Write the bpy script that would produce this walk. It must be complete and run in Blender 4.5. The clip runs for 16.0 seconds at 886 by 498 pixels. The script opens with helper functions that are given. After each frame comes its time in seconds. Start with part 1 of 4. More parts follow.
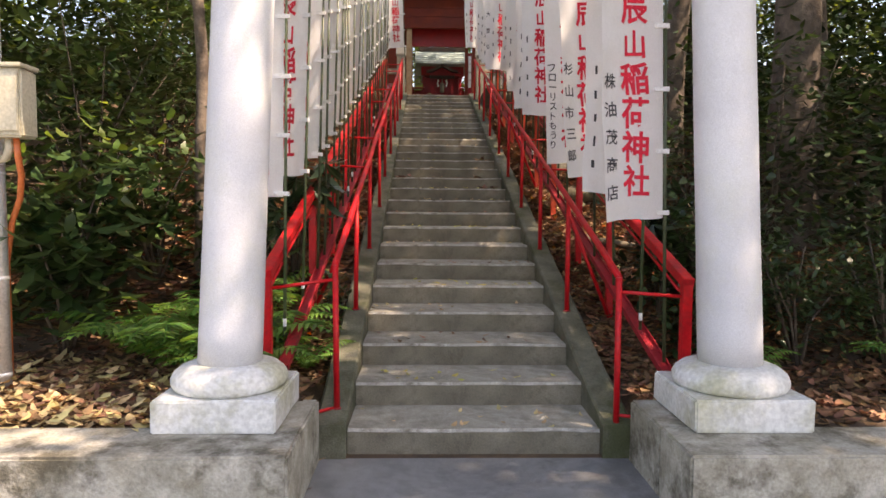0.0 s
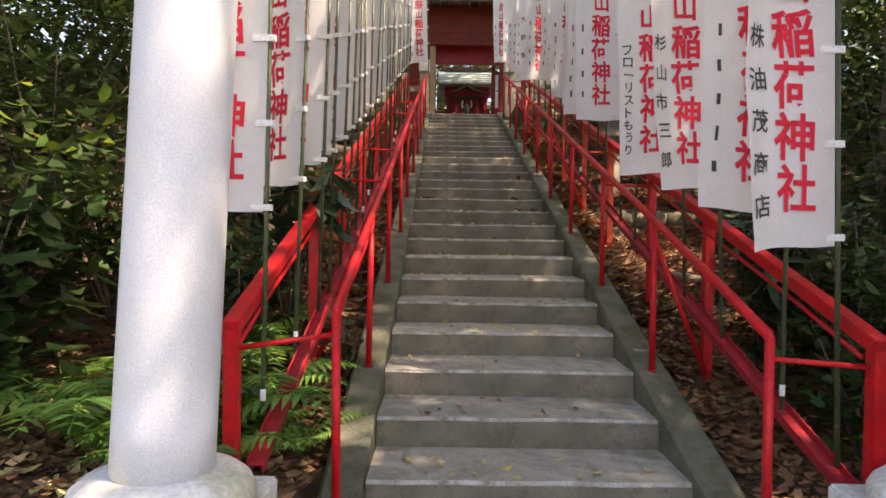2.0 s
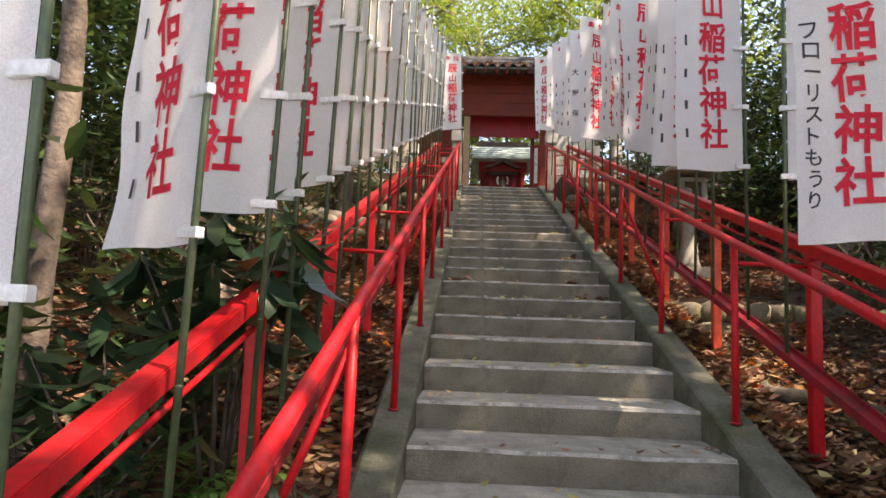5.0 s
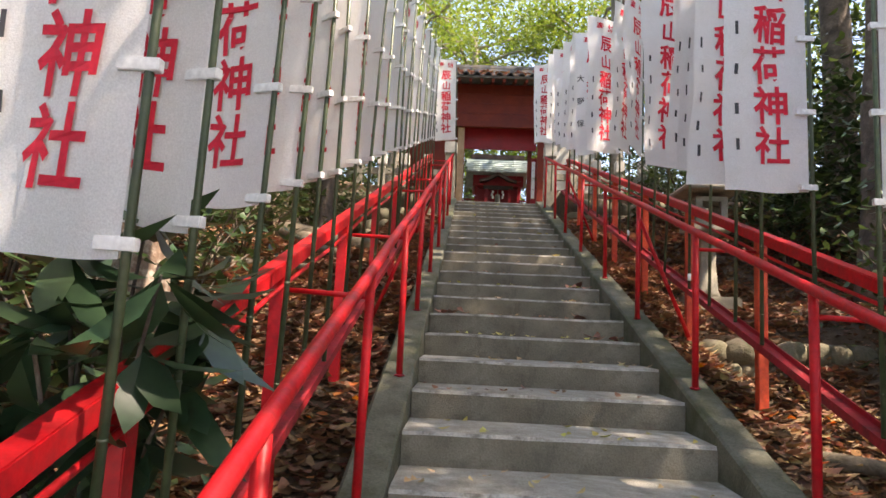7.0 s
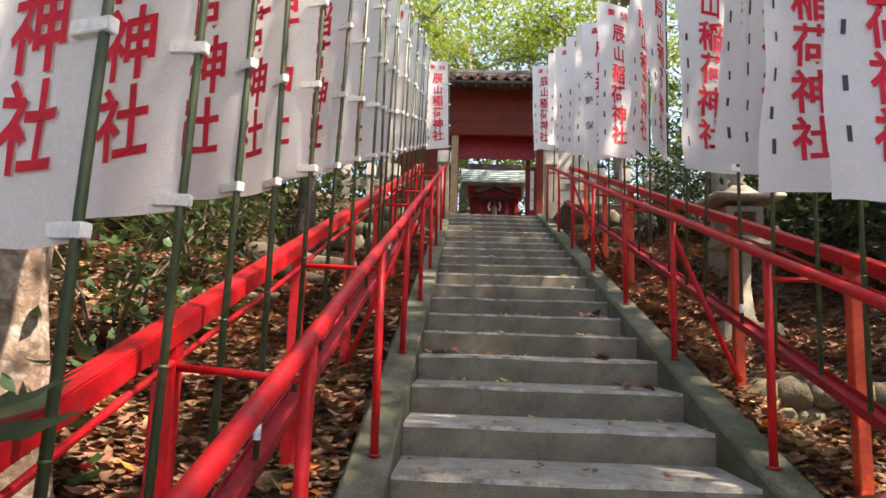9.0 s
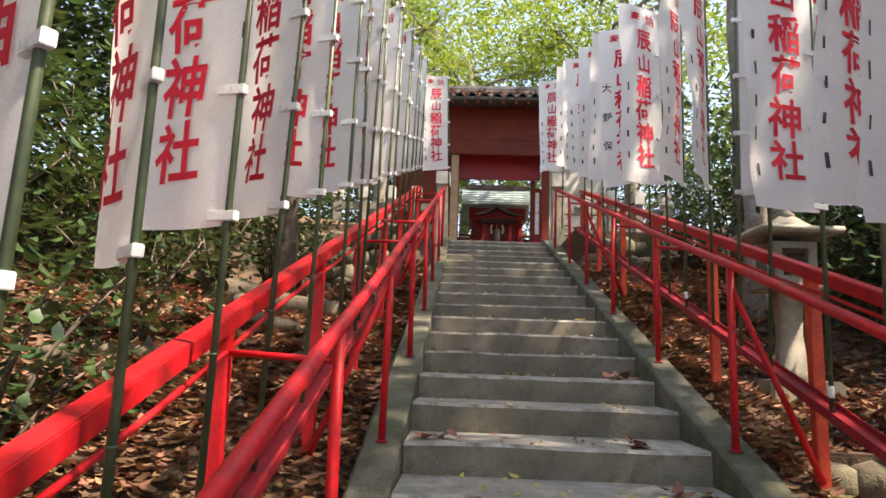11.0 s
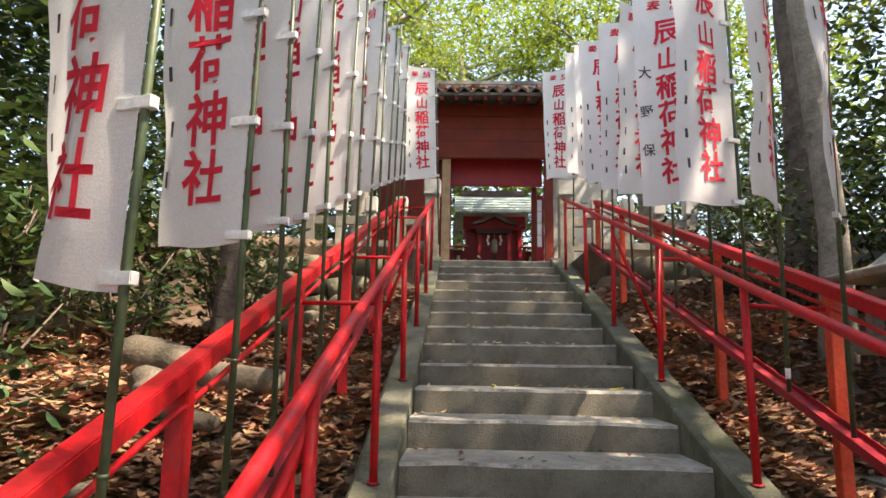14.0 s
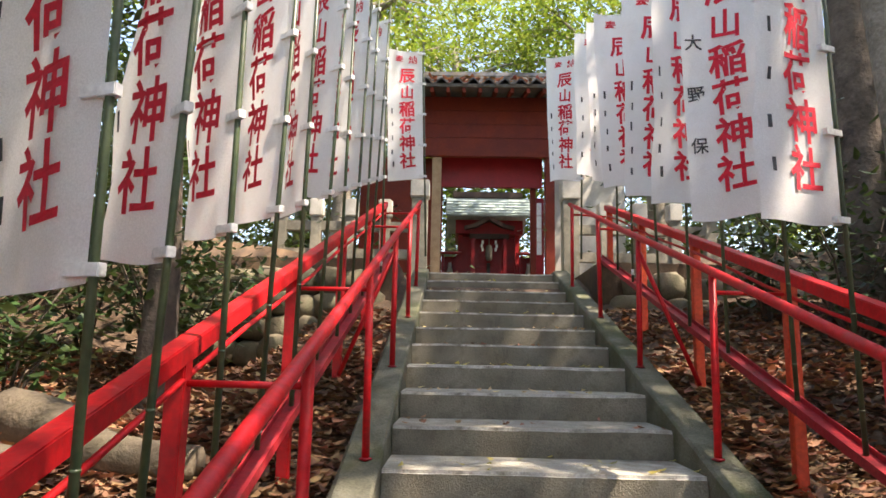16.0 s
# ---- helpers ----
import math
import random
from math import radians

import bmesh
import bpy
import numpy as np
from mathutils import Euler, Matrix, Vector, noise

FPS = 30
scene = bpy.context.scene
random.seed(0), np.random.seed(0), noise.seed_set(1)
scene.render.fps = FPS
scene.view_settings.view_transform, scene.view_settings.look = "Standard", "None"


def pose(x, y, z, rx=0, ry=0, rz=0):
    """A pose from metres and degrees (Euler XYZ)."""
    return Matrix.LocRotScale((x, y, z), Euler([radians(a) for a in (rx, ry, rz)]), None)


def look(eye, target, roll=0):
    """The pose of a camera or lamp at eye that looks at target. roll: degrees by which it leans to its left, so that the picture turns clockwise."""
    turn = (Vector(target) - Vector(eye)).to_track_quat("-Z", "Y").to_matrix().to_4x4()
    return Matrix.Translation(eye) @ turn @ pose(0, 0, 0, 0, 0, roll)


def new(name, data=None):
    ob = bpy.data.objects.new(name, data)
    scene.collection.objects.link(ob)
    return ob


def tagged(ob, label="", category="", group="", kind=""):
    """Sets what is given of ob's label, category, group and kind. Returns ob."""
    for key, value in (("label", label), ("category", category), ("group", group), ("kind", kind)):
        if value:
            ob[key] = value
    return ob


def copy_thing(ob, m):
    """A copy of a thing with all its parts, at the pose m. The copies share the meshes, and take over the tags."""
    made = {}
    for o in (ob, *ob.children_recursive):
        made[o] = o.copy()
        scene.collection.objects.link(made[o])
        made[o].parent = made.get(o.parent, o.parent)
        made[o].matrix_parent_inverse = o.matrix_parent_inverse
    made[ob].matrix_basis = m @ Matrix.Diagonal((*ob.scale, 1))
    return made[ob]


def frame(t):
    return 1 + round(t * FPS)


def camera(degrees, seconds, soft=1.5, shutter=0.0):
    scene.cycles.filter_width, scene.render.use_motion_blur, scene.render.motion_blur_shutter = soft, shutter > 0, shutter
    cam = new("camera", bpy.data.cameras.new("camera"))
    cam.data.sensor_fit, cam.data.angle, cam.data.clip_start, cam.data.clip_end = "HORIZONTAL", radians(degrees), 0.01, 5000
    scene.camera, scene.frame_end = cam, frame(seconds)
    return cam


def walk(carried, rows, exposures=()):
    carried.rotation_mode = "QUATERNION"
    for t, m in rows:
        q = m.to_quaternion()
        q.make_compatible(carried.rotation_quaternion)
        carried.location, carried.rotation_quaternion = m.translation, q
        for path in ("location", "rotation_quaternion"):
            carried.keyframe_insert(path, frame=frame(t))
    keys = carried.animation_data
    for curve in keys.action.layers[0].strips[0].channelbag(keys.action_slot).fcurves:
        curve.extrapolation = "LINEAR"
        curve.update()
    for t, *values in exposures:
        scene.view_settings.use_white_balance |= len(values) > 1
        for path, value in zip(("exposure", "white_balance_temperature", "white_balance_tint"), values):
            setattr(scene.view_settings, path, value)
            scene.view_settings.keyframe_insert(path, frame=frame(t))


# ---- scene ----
# x: across the stairs, y: up the hill, z: up; the foot of the stairs is the origin.
LENS = 67.58
ROWS = [  # seconds, x, y, z, yaw, pitch, roll
    (0.0, -0.299, -3.809, 1.471, -1.56, -3.77, -0.46),
    (0.5, -0.276, -3.503, 1.450, -0.44, -3.62, -0.68),
    (1.0, -0.287, -3.184, 1.445, 0.35, -3.04, -1.18),
    (1.5, -0.369, -2.824, 1.439, 0.48, -2.12, -0.79),
    (2.0, -0.402, -2.509, 1.433, 0.11, -1.31, -0.76),
    (2.5, -0.401, -2.172, 1.463, 0.46, 0.06, -1.11),
    (3.0, -0.431, -1.838, 1.477, 1.41, 1.77, -0.78),
    (3.5, -0.444, -1.515, 1.492, 2.13, 3.71, -0.82),
    (4.0, -0.437, -1.206, 1.480, 2.92, 5.14, -1.29),
    (6.5, -0.481, -0.071, 1.675, 1.90, 6.29, -2.79),
    (7.0, -0.459, 0.131, 1.725, 2.00, 6.87, -2.68),
    (7.5, -0.419, 0.347, 1.750, 2.53, 7.09, -2.67),
    (8.0, -0.463, 0.604, 1.761, 2.54, 7.30, -2.73),
    (8.5, -0.498, 0.830, 1.874, 2.07, 7.67, -2.21),
    (9.0, -0.464, 1.063, 1.937, 1.77, 7.88, -1.78),
    (9.5, -0.454, 1.258, 2.041, 2.01, 8.22, -2.03),
    (12.0, -0.459, 2.460, 2.409, 1.59, 9.71, -1.74),
    (12.5, -0.444, 2.718, 2.529, 1.33, 9.29, -1.71),
    (13.0, -0.408, 2.956, 2.632, 1.64, 9.18, -1.39),
    (13.5, -0.400, 3.176, 2.700, 1.90, 8.97, -1.57),
    (14.0, -0.451, 3.441, 2.797, 1.59, 9.43, -0.93),
    (14.5, -0.444, 3.695, 2.863, 0.62, 9.63, -0.51),
    (15.0, -0.409, 3.976, 2.946, 0.48, 9.64, -0.82),
    (15.5, -0.416, 4.242, 2.994, 0.85, 9.41, -1.16),
    (16.0, -0.416, 4.533, 3.127, 1.03, 9.35, -1.14),
]

cam = camera(LENS, 16.0, 1.6)
walk(cam, [(t, pose(x, y, z, 90 + pitch, roll, yaw)) for t, x, y, z, yaw, pitch, roll in ROWS],
     [(0.0, 1.7, 8500, 25), (3.0, 1.76, 8000, 24), (4.0, 1.88, 7800, 23), (6.5, 2.0, 7500, 21), (9.0, 2.03, 7400, 21), (13.0, 2.0, 7500, 19), (16.0, 2.03, 7300, 18)])

# ---- world and sun ----
SUN_EL, SUN_AZ = 58, 112  # degrees; azimuth clockwise from +y
world = bpy.data.worlds.new("world")
scene.world = world
world.use_nodes = True
sky = world.node_tree.nodes.new("ShaderNodeTexSky")
sky.sky_type, sky.sun_disc = "NISHITA", False
sky.sun_elevation, sky.sun_rotation = radians(SUN_EL), radians(SUN_AZ)
background = world.node_tree.nodes["Background"]
background.inputs["Strength"].default_value = 0.15
world.node_tree.links.new(sky.outputs[0], background.inputs[0])
sun = new("sun", bpy.data.lights.new("sun", "SUN"))
sun.data.energy, sun.data.angle, sun.data.color = 4.6, radians(0.9), (1.0, 0.93, 0.82)
sun_way = Vector((math.sin(radians(SUN_AZ)) * math.cos(radians(SUN_EL)), math.cos(radians(SUN_AZ)) * math.cos(radians(SUN_EL)), math.sin(radians(SUN_EL))))
sun.matrix_world = look(sun_way * 40, (0, 0, 0))


# ---- materials ----
def surface(name, c1, c2, scale=6.0, rough=0.7, bump=0.3, fine=60.0, stain=None, stain_scale=1.5, stain_amount=0.5, metal=0.0, island=0.0, piece=0.0, sheen=0.0):
    """Two colours mixed by coarse noise, darkened by fine grain, with stains of a third colour and relief."""
    m = bpy.data.materials.new(name)
    m.use_nodes = True
    nt = m.node_tree
    n, l = nt.nodes, nt.links
    bsdf = n["Principled BSDF"]
    pos = n.new("ShaderNodeTexCoord")
    src = pos.outputs["Object"]
    a = n.new("ShaderNodeTexNoise")
    a.inputs["Scale"].default_value, a.inputs["Detail"].default_value, a.inputs["Roughness"].default_value = scale, 6, 0.6
    b = n.new("ShaderNodeTexNoise")
    b.inputs["Scale"].default_value, b.inputs["Detail"].default_value = fine, 5
    l.new(src, a.inputs["Vector"])
    l.new(src, b.inputs["Vector"])
    ramp = n.new("ShaderNodeValToRGB")
    ramp.color_ramp.elements[0].position, ramp.color_ramp.elements[1].position = 0.35, 0.65
    ramp.color_ramp.elements[0].color, ramp.color_ramp.elements[1].color = (*c1, 1), (*c2, 1)
    l.new(a.outputs["Fac"], ramp.inputs[0])
    colour = ramp.outputs[0]
    if stain:
        s = n.new("ShaderNodeTexNoise")
        s.inputs["Scale"].default_value, s.inputs["Detail"].default_value, s.inputs["Roughness"].default_value = stain_scale, 8, 0.7
        l.new(src, s.inputs["Vector"])
        r = n.new("ShaderNodeValToRGB")
        r.color_ramp.elements[0].position, r.color_ramp.elements[1].position = 0.48, 0.62
        l.new(s.outputs["Fac"], r.inputs[0])
        k = n.new("ShaderNodeMath")
        k.operation = "MULTIPLY"
        k.inputs[1].default_value = stain_amount
        l.new(r.outputs[0], k.inputs[0])
        mix = n.new("ShaderNodeMix")
        mix.data_type = "RGBA"
        l.new(k.outputs[0], mix.inputs["Factor"])
        l.new(colour, mix.inputs["A"])
        mix.inputs["B"].default_value = (*stain, 1)
        colour = mix.outputs["Result"]
    hsv = n.new("ShaderNodeHueSaturation")
    l.new(colour, hsv.inputs["Color"])
    value = n.new("ShaderNodeMapRange")
    value.inputs["From Min"].default_value, value.inputs["From Max"].default_value = 0.3, 0.7
    value.inputs["To Min"].default_value, value.inputs["To Max"].default_value = 0.82, 1.15
    l.new(b.outputs["Fac"], value.inputs["Value"])
    level = value.outputs[0]
    if island or piece:
        if island:
            g = n.new("ShaderNodeNewGeometry")
            rnd = g.outputs["Random Per Island"]
        else:
            g = n.new("ShaderNodeObjectInfo")
            rnd = g.outputs["Random"]
        span = island or piece
        vr = n.new("ShaderNodeMapRange")
        vr.inputs["To Min"].default_value, vr.inputs["To Max"].default_value = 1 - span, 1 + span
        l.new(rnd, vr.inputs["Value"])
        mul = n.new("ShaderNodeMath")
        mul.operation = "MULTIPLY"
        l.new(level, mul.inputs[0])
        l.new(vr.outputs[0], mul.inputs[1])
        level = mul.outputs[0]
        if island:
            hr = n.new("ShaderNodeMath")
            hr.operation = "MULTIPLY_ADD"
            hr.inputs[1].default_value, hr.inputs[2].default_value = 0.05, 0.475
            wn = n.new("ShaderNodeTexWhiteNoise")
            wn.noise_dimensions = "1D"
            l.new(rnd, wn.inputs["W"])
            l.new(wn.outputs["Value"], hr.inputs[0])
            l.new(hr.outputs[0], hsv.inputs["Hue"])
    l.new(level, hsv.inputs["Value"])
    l.new(hsv.outputs[0], bsdf.inputs["Base Color"])
    bsdf.inputs["Metallic"].default_value = metal
    rr = n.new("ShaderNodeMapRange")
    rr.inputs["To Min"].default_value, rr.inputs["To Max"].default_value = max(0.05, rough - 0.15), min(1, rough + 0.12)
    l.new(a.outputs["Fac"], rr.inputs["Value"])
    l.new(rr.outputs[0], bsdf.inputs["Roughness"])
    if bump:
        bp = n.new("ShaderNodeBump")
        bp.inputs["Strength"].default_value, bp.inputs["Distance"].default_value = bump, 0.01
        l.new(b.outputs["Fac"], bp.inputs["Height"])
        l.new(bp.outputs[0], bsdf.inputs["Normal"])
    return m


def leafy(name, c1, c2, rough=0.4, glow=0.35, span=0.45):
    """Leaves: colour varies leaf by leaf, and light passes through."""
    m = surface(name, c1, c2, 3.0, rough, 0.0, 30.0, island=span)
    nt = m.node_tree
    bsdf, out = nt.nodes["Principled BSDF"], nt.nodes["Material Output"]
    tl = nt.nodes.new("ShaderNodeBsdfTranslucent")
    mixer = nt.nodes.new("ShaderNodeMixShader")
    mixer.inputs[0].default_value = glow
    base = bsdf.inputs["Base Color"].links[0].from_socket
    bright = nt.nodes.new("ShaderNodeHueSaturation")
    bright.inputs["Value"].default_value, bright.inputs["Saturation"].default_value, bright.inputs["Hue"].default_value = 2.0, 1.1, 0.47
    nt.links.new(base, bright.inputs["Color"])
    nt.links.new(bright.outputs[0], tl.inputs["Color"])
    nt.links.new(bsdf.outputs[0], mixer.inputs[1])
    nt.links.new(tl.outputs[0], mixer.inputs[2])
    nt.links.new(mixer.outputs[0], out.inputs["Surface"])
    return m


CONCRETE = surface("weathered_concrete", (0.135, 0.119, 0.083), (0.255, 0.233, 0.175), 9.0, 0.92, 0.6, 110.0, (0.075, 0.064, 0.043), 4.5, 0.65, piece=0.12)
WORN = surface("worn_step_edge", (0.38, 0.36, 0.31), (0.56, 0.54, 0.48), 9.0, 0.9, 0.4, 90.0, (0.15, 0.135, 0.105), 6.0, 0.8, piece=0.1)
# worn treads, paler than the risers with skylight from above put into the colour
TREADTOP = surface("worn_skylit_tread_concrete", (0.29, 0.27, 0.212), (0.45, 0.427, 0.355), 8.0, 0.9, 0.6, 110.0, (0.16, 0.145, 0.105), 3.6, 0.55, piece=0.12)
KERB = surface("mossy_concrete", (0.085, 0.085, 0.052), (0.17, 0.165, 0.12), 5.0, 0.92, 0.6, 80.0, (0.055, 0.066, 0.02), 1.8, 0.8)
WALLSTONE = surface("stained_cement", (0.25, 0.232, 0.175), (0.47, 0.45, 0.385), 6.0, 0.9, 0.6, 70.0, (0.075, 0.065, 0.04), 3.6, 0.85)
ASPHALT = surface("old_asphalt", (0.19, 0.19, 0.185), (0.31, 0.31, 0.30), 3.0, 0.9, 0.9, 150.0, (0.10, 0.10, 0.095), 1.6, 0.6)
WHITE = surface("white_painted_stone", (0.53, 0.54, 0.565), (0.63, 0.64, 0.655), 2.0, 0.6, 0.06, 220.0, (0.55, 0.56, 0.47), 3.0, 0.3)
PLINTH = surface("limewashed_stone", (0.54, 0.55, 0.52), (0.70, 0.71, 0.69), 3.0, 0.75, 0.15, 45.0, (0.38, 0.37, 0.22), 2.6, 0.7)
RED = surface("red_gloss_paint", (0.50, 0.008, 0.013), (0.60, 0.014, 0.018), 6.0, 0.45, 0.12, 40.0, (0.33, 0.03, 0.03), 7.0, 0.5)
DARKRED = surface("weathered_red_paint", (0.30, 0.014, 0.022), (0.42, 0.022, 0.03), 6.0, 0.55, 0.2, 45.0, (0.12, 0.02, 0.022), 6.0, 0.7)
# red paint turned orange: warm sunshine on the posts is mixed into the colour
ORANGERED = surface("sunlit_vermilion_paint", (0.60, 0.06, 0.025), (0.70, 0.10, 0.04), 5.0, 0.5, 0.2, 45.0, (0.40, 0.04, 0.03), 7.0, 0.5)
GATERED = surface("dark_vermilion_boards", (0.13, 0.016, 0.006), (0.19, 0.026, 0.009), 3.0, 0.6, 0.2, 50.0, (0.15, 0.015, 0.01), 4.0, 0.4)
SHRINERED = surface("crimson_lacquer", (0.22, 0.012, 0.016), (0.32, 0.016, 0.02), 4.0, 0.45, 0.1, 50.0)
CLOTH = surface("white_banner_cloth", (0.83, 0.83, 0.815), (0.87, 0.87, 0.86), 5.0, 0.85, 0.15, 220.0, (0.72, 0.70, 0.64), 5.5, 0.4, piece=0.05)
for paint in (RED, DARKRED, ORANGERED, GATERED, SHRINERED):
    paint.node_tree.nodes["Principled BSDF"].inputs["Specular IOR Level"].default_value = 0.28
nt = CLOTH.node_tree
through_cloth = nt.nodes.new("ShaderNodeBsdfTranslucent")
through_cloth.inputs["Color"].default_value = (0.88, 0.87, 0.84, 1)
cloth_mix = nt.nodes.new("ShaderNodeMixShader")
cloth_mix.inputs[0].default_value = 0.42
nt.links.new(nt.nodes["Principled BSDF"].outputs[0], cloth_mix.inputs[1])
nt.links.new(through_cloth.outputs[0], cloth_mix.inputs[2])
nt.links.new(cloth_mix.outputs[0], nt.nodes["Material Output"].inputs["Surface"])
INKRED = surface("red_ink", (0.56, 0.006, 0.026), (0.64, 0.012, 0.036), 12.0, 0.8, 0.0, 60.0)
INKBLACK = surface("black_ink", (0.03, 0.03, 0.033), (0.06, 0.06, 0.065), 12.0, 0.8, 0.0, 60.0)
BAMBOO = surface("green_plastic_pole", (0.035, 0.060, 0.028), (0.070, 0.095, 0.042), 8.0, 0.45, 0.1, 60.0, (0.10, 0.09, 0.05), 6.0, 0.4, piece=0.3)
TAPE = surface("white_tape", (0.70, 0.70, 0.68), (0.78, 0.78, 0.77), 8.0, 0.5, 0.0, 60.0)
SOIL = surface("leafy_soil", (0.05, 0.034, 0.022), (0.12, 0.075, 0.045), 5.0, 0.95, 0.8, 60.0, (0.16, 0.10, 0.05), 3.0, 0.5)
LITTER = leafy("dead_leaves", (0.145, 0.072, 0.036), (0.31, 0.172, 0.088), 0.75, 0.08, 0.5)
ORANGELEAF = leafy("orange_fallen_leaves", (0.42, 0.14, 0.03), (0.58, 0.24, 0.06), 0.6, 0.2, 0.3)
YELLOWLEAF = leafy("yellow_green_fallen_leaves", (0.34, 0.32, 0.07), (0.50, 0.46, 0.13), 0.6, 0.15, 0.3)
LOGWOOD = surface("weathered_log_bark", (0.105, 0.082, 0.054), (0.18, 0.145, 0.10), 5.0, 0.95, 0.8, 40.0, (0.07, 0.06, 0.035), 4.0, 0.6)
PALELEAF = leafy("pale_fallen_leaves", (0.42, 0.30, 0.13), (0.56, 0.44, 0.22), 0.7, 0.08, 0.35)
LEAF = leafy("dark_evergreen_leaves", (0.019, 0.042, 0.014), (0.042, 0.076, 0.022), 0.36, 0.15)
DEEPLEAF = leafy("deep_green_leaves", (0.018, 0.042, 0.02), (0.036, 0.070, 0.030), 0.35, 0.10, 0.3)
# lighter, yellower copy of the leaf green, with sunshine put into its colour
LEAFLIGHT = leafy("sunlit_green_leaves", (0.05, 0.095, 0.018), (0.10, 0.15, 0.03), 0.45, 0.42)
FERN = leafy("fern_green", (0.07, 0.18, 0.035), (0.12, 0.25, 0.055), 0.5, 0.35)
BARK = surface("brown_bark", (0.075, 0.055, 0.04), (0.16, 0.125, 0.095), 7.0, 0.95, 0.9, 35.0, (0.035, 0.025, 0.02), 5.0, 0.7)
PALEBARK = surface("flaking_bark", (0.14, 0.09, 0.06), (0.20, 0.14, 0.10), 6.0, 0.95, 0.9, 40.0, (0.42, 0.37, 0.30), 9.0, 0.85)
GREYBARK = surface("grey_bark", (0.17, 0.145, 0.11), (0.28, 0.25, 0.2), 5.0, 0.95, 0.8, 40.0, (0.11, 0.10, 0.07), 4.0, 0.6)
GRANITE = surface("grey_granite", (0.20, 0.183, 0.14), (0.32, 0.295, 0.23), 8.0, 0.9, 0.5, 120.0, (0.13, 0.13, 0.10), 3.0, 0.6, piece=0.12)
FIELDSTONE = surface("field_stone", (0.12, 0.098, 0.062), (0.23, 0.19, 0.125), 6.0, 0.92, 0.7, 60.0, (0.07, 0.08, 0.04), 3.0, 0.6, piece=0.3)
PALESTONE = surface("pale_cut_stone", (0.40, 0.385, 0.335), (0.52, 0.505, 0.45), 5.0, 0.85, 0.3, 90.0, (0.34, 0.33, 0.28), 3.0, 0.5)
TILE = surface("grey_roof_tile", (0.07, 0.072, 0.075), (0.14, 0.142, 0.145), 5.0, 0.65, 0.3, 60.0, (0.16, 0.12, 0.07), 3.5, 0.55, piece=0.2)
COPPER = surface("patinated_copper_sheet", (0.30, 0.38, 0.36), (0.42, 0.50, 0.47), 5.0, 0.5, 0.15, 60.0, (0.20, 0.25, 0.24), 4.0, 0.5)
STEEL = surface("galvanised_steel", (0.52, 0.53, 0.54), (0.66, 0.67, 0.68), 5.0, 0.45, 0.1, 80.0, (0.36, 0.36, 0.35), 4.0, 0.4, metal=0.5)
BEIGE = surface("beige_enamel", (0.44, 0.40, 0.29), (0.51, 0.47, 0.35), 3.0, 0.5, 0.08, 60.0, (0.34, 0.30, 0.2), 5.0, 0.3)
ORANGE = surface("orange_conduit", (0.55, 0.13, 0.04), (0.62, 0.17, 0.05), 5.0, 0.5, 0.1, 60.0)
DARKWOOD = surface("dark_timber", (0.03, 0.018, 0.014), (0.06, 0.035, 0.026), 6.0, 0.7, 0.3, 50.0)
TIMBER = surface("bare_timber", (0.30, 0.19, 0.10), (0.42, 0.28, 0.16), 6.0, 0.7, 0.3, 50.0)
PAPER = surface("white_paper", (0.76, 0.76, 0.74), (0.80, 0.80, 0.79), 6.0, 0.8, 0.0, 60.0)


# ---- building helpers ----
def link_mesh(name, bm, material, parent=None, label="", smooth=False):
    me = bpy.data.meshes.new(name)
    bm.to_mesh(me)
    bm.free()
    if smooth:
        for p in me.polygons:
            p.use_smooth = True
    me.materials.append(material)
    ob = new(name, me)
    if parent:
        ob.parent = parent
    if label:
        ob["label"] = label
    return ob


def part(name, bm, material, parent, label="", smooth=False):
    return link_mesh(name, bm, material, parent, label, smooth)


def thing(name, at, label, category, group="", kind=""):
    ob = new(name)
    ob.location = at
    return tagged(ob, label, category, group, kind)


def box(bm, x0, x1, y0, y1, z0, z1, bevel=0.0):
    m = Matrix.Translation(((x0 + x1) / 2, (y0 + y1) / 2, (z0 + z1) / 2)) @ Matrix.Diagonal((x1 - x0, y1 - y0, z1 - z0, 1))
    r = bmesh.ops.create_cube(bm, size=1, matrix=m)
    if bevel:
        edges = {e for v in r["verts"] for e in v.link_edges}
        bmesh.ops.bevel(bm, geom=list(edges), offset=bevel, segments=2, affect="EDGES")
    return bm


def beam(bm, a, b, w, h, bevel=0.004):
    """A square bar from a to b, w across and h deep."""
    a, b = Vector(a), Vector(b)
    way = b - a
    turn = way.to_track_quat("Y", "Z").to_matrix().to_4x4()
    m = Matrix.Translation((a + b) / 2) @ turn @ Matrix.Diagonal((w, way.length, h, 1))
    r = bmesh.ops.create_cube(bm, size=1, matrix=m)
    if bevel:
        edges = {e for v in r["verts"] for e in v.link_edges}
        bmesh.ops.bevel(bm, geom=list(edges), offset=bevel, segments=2, affect="EDGES")
    return bm


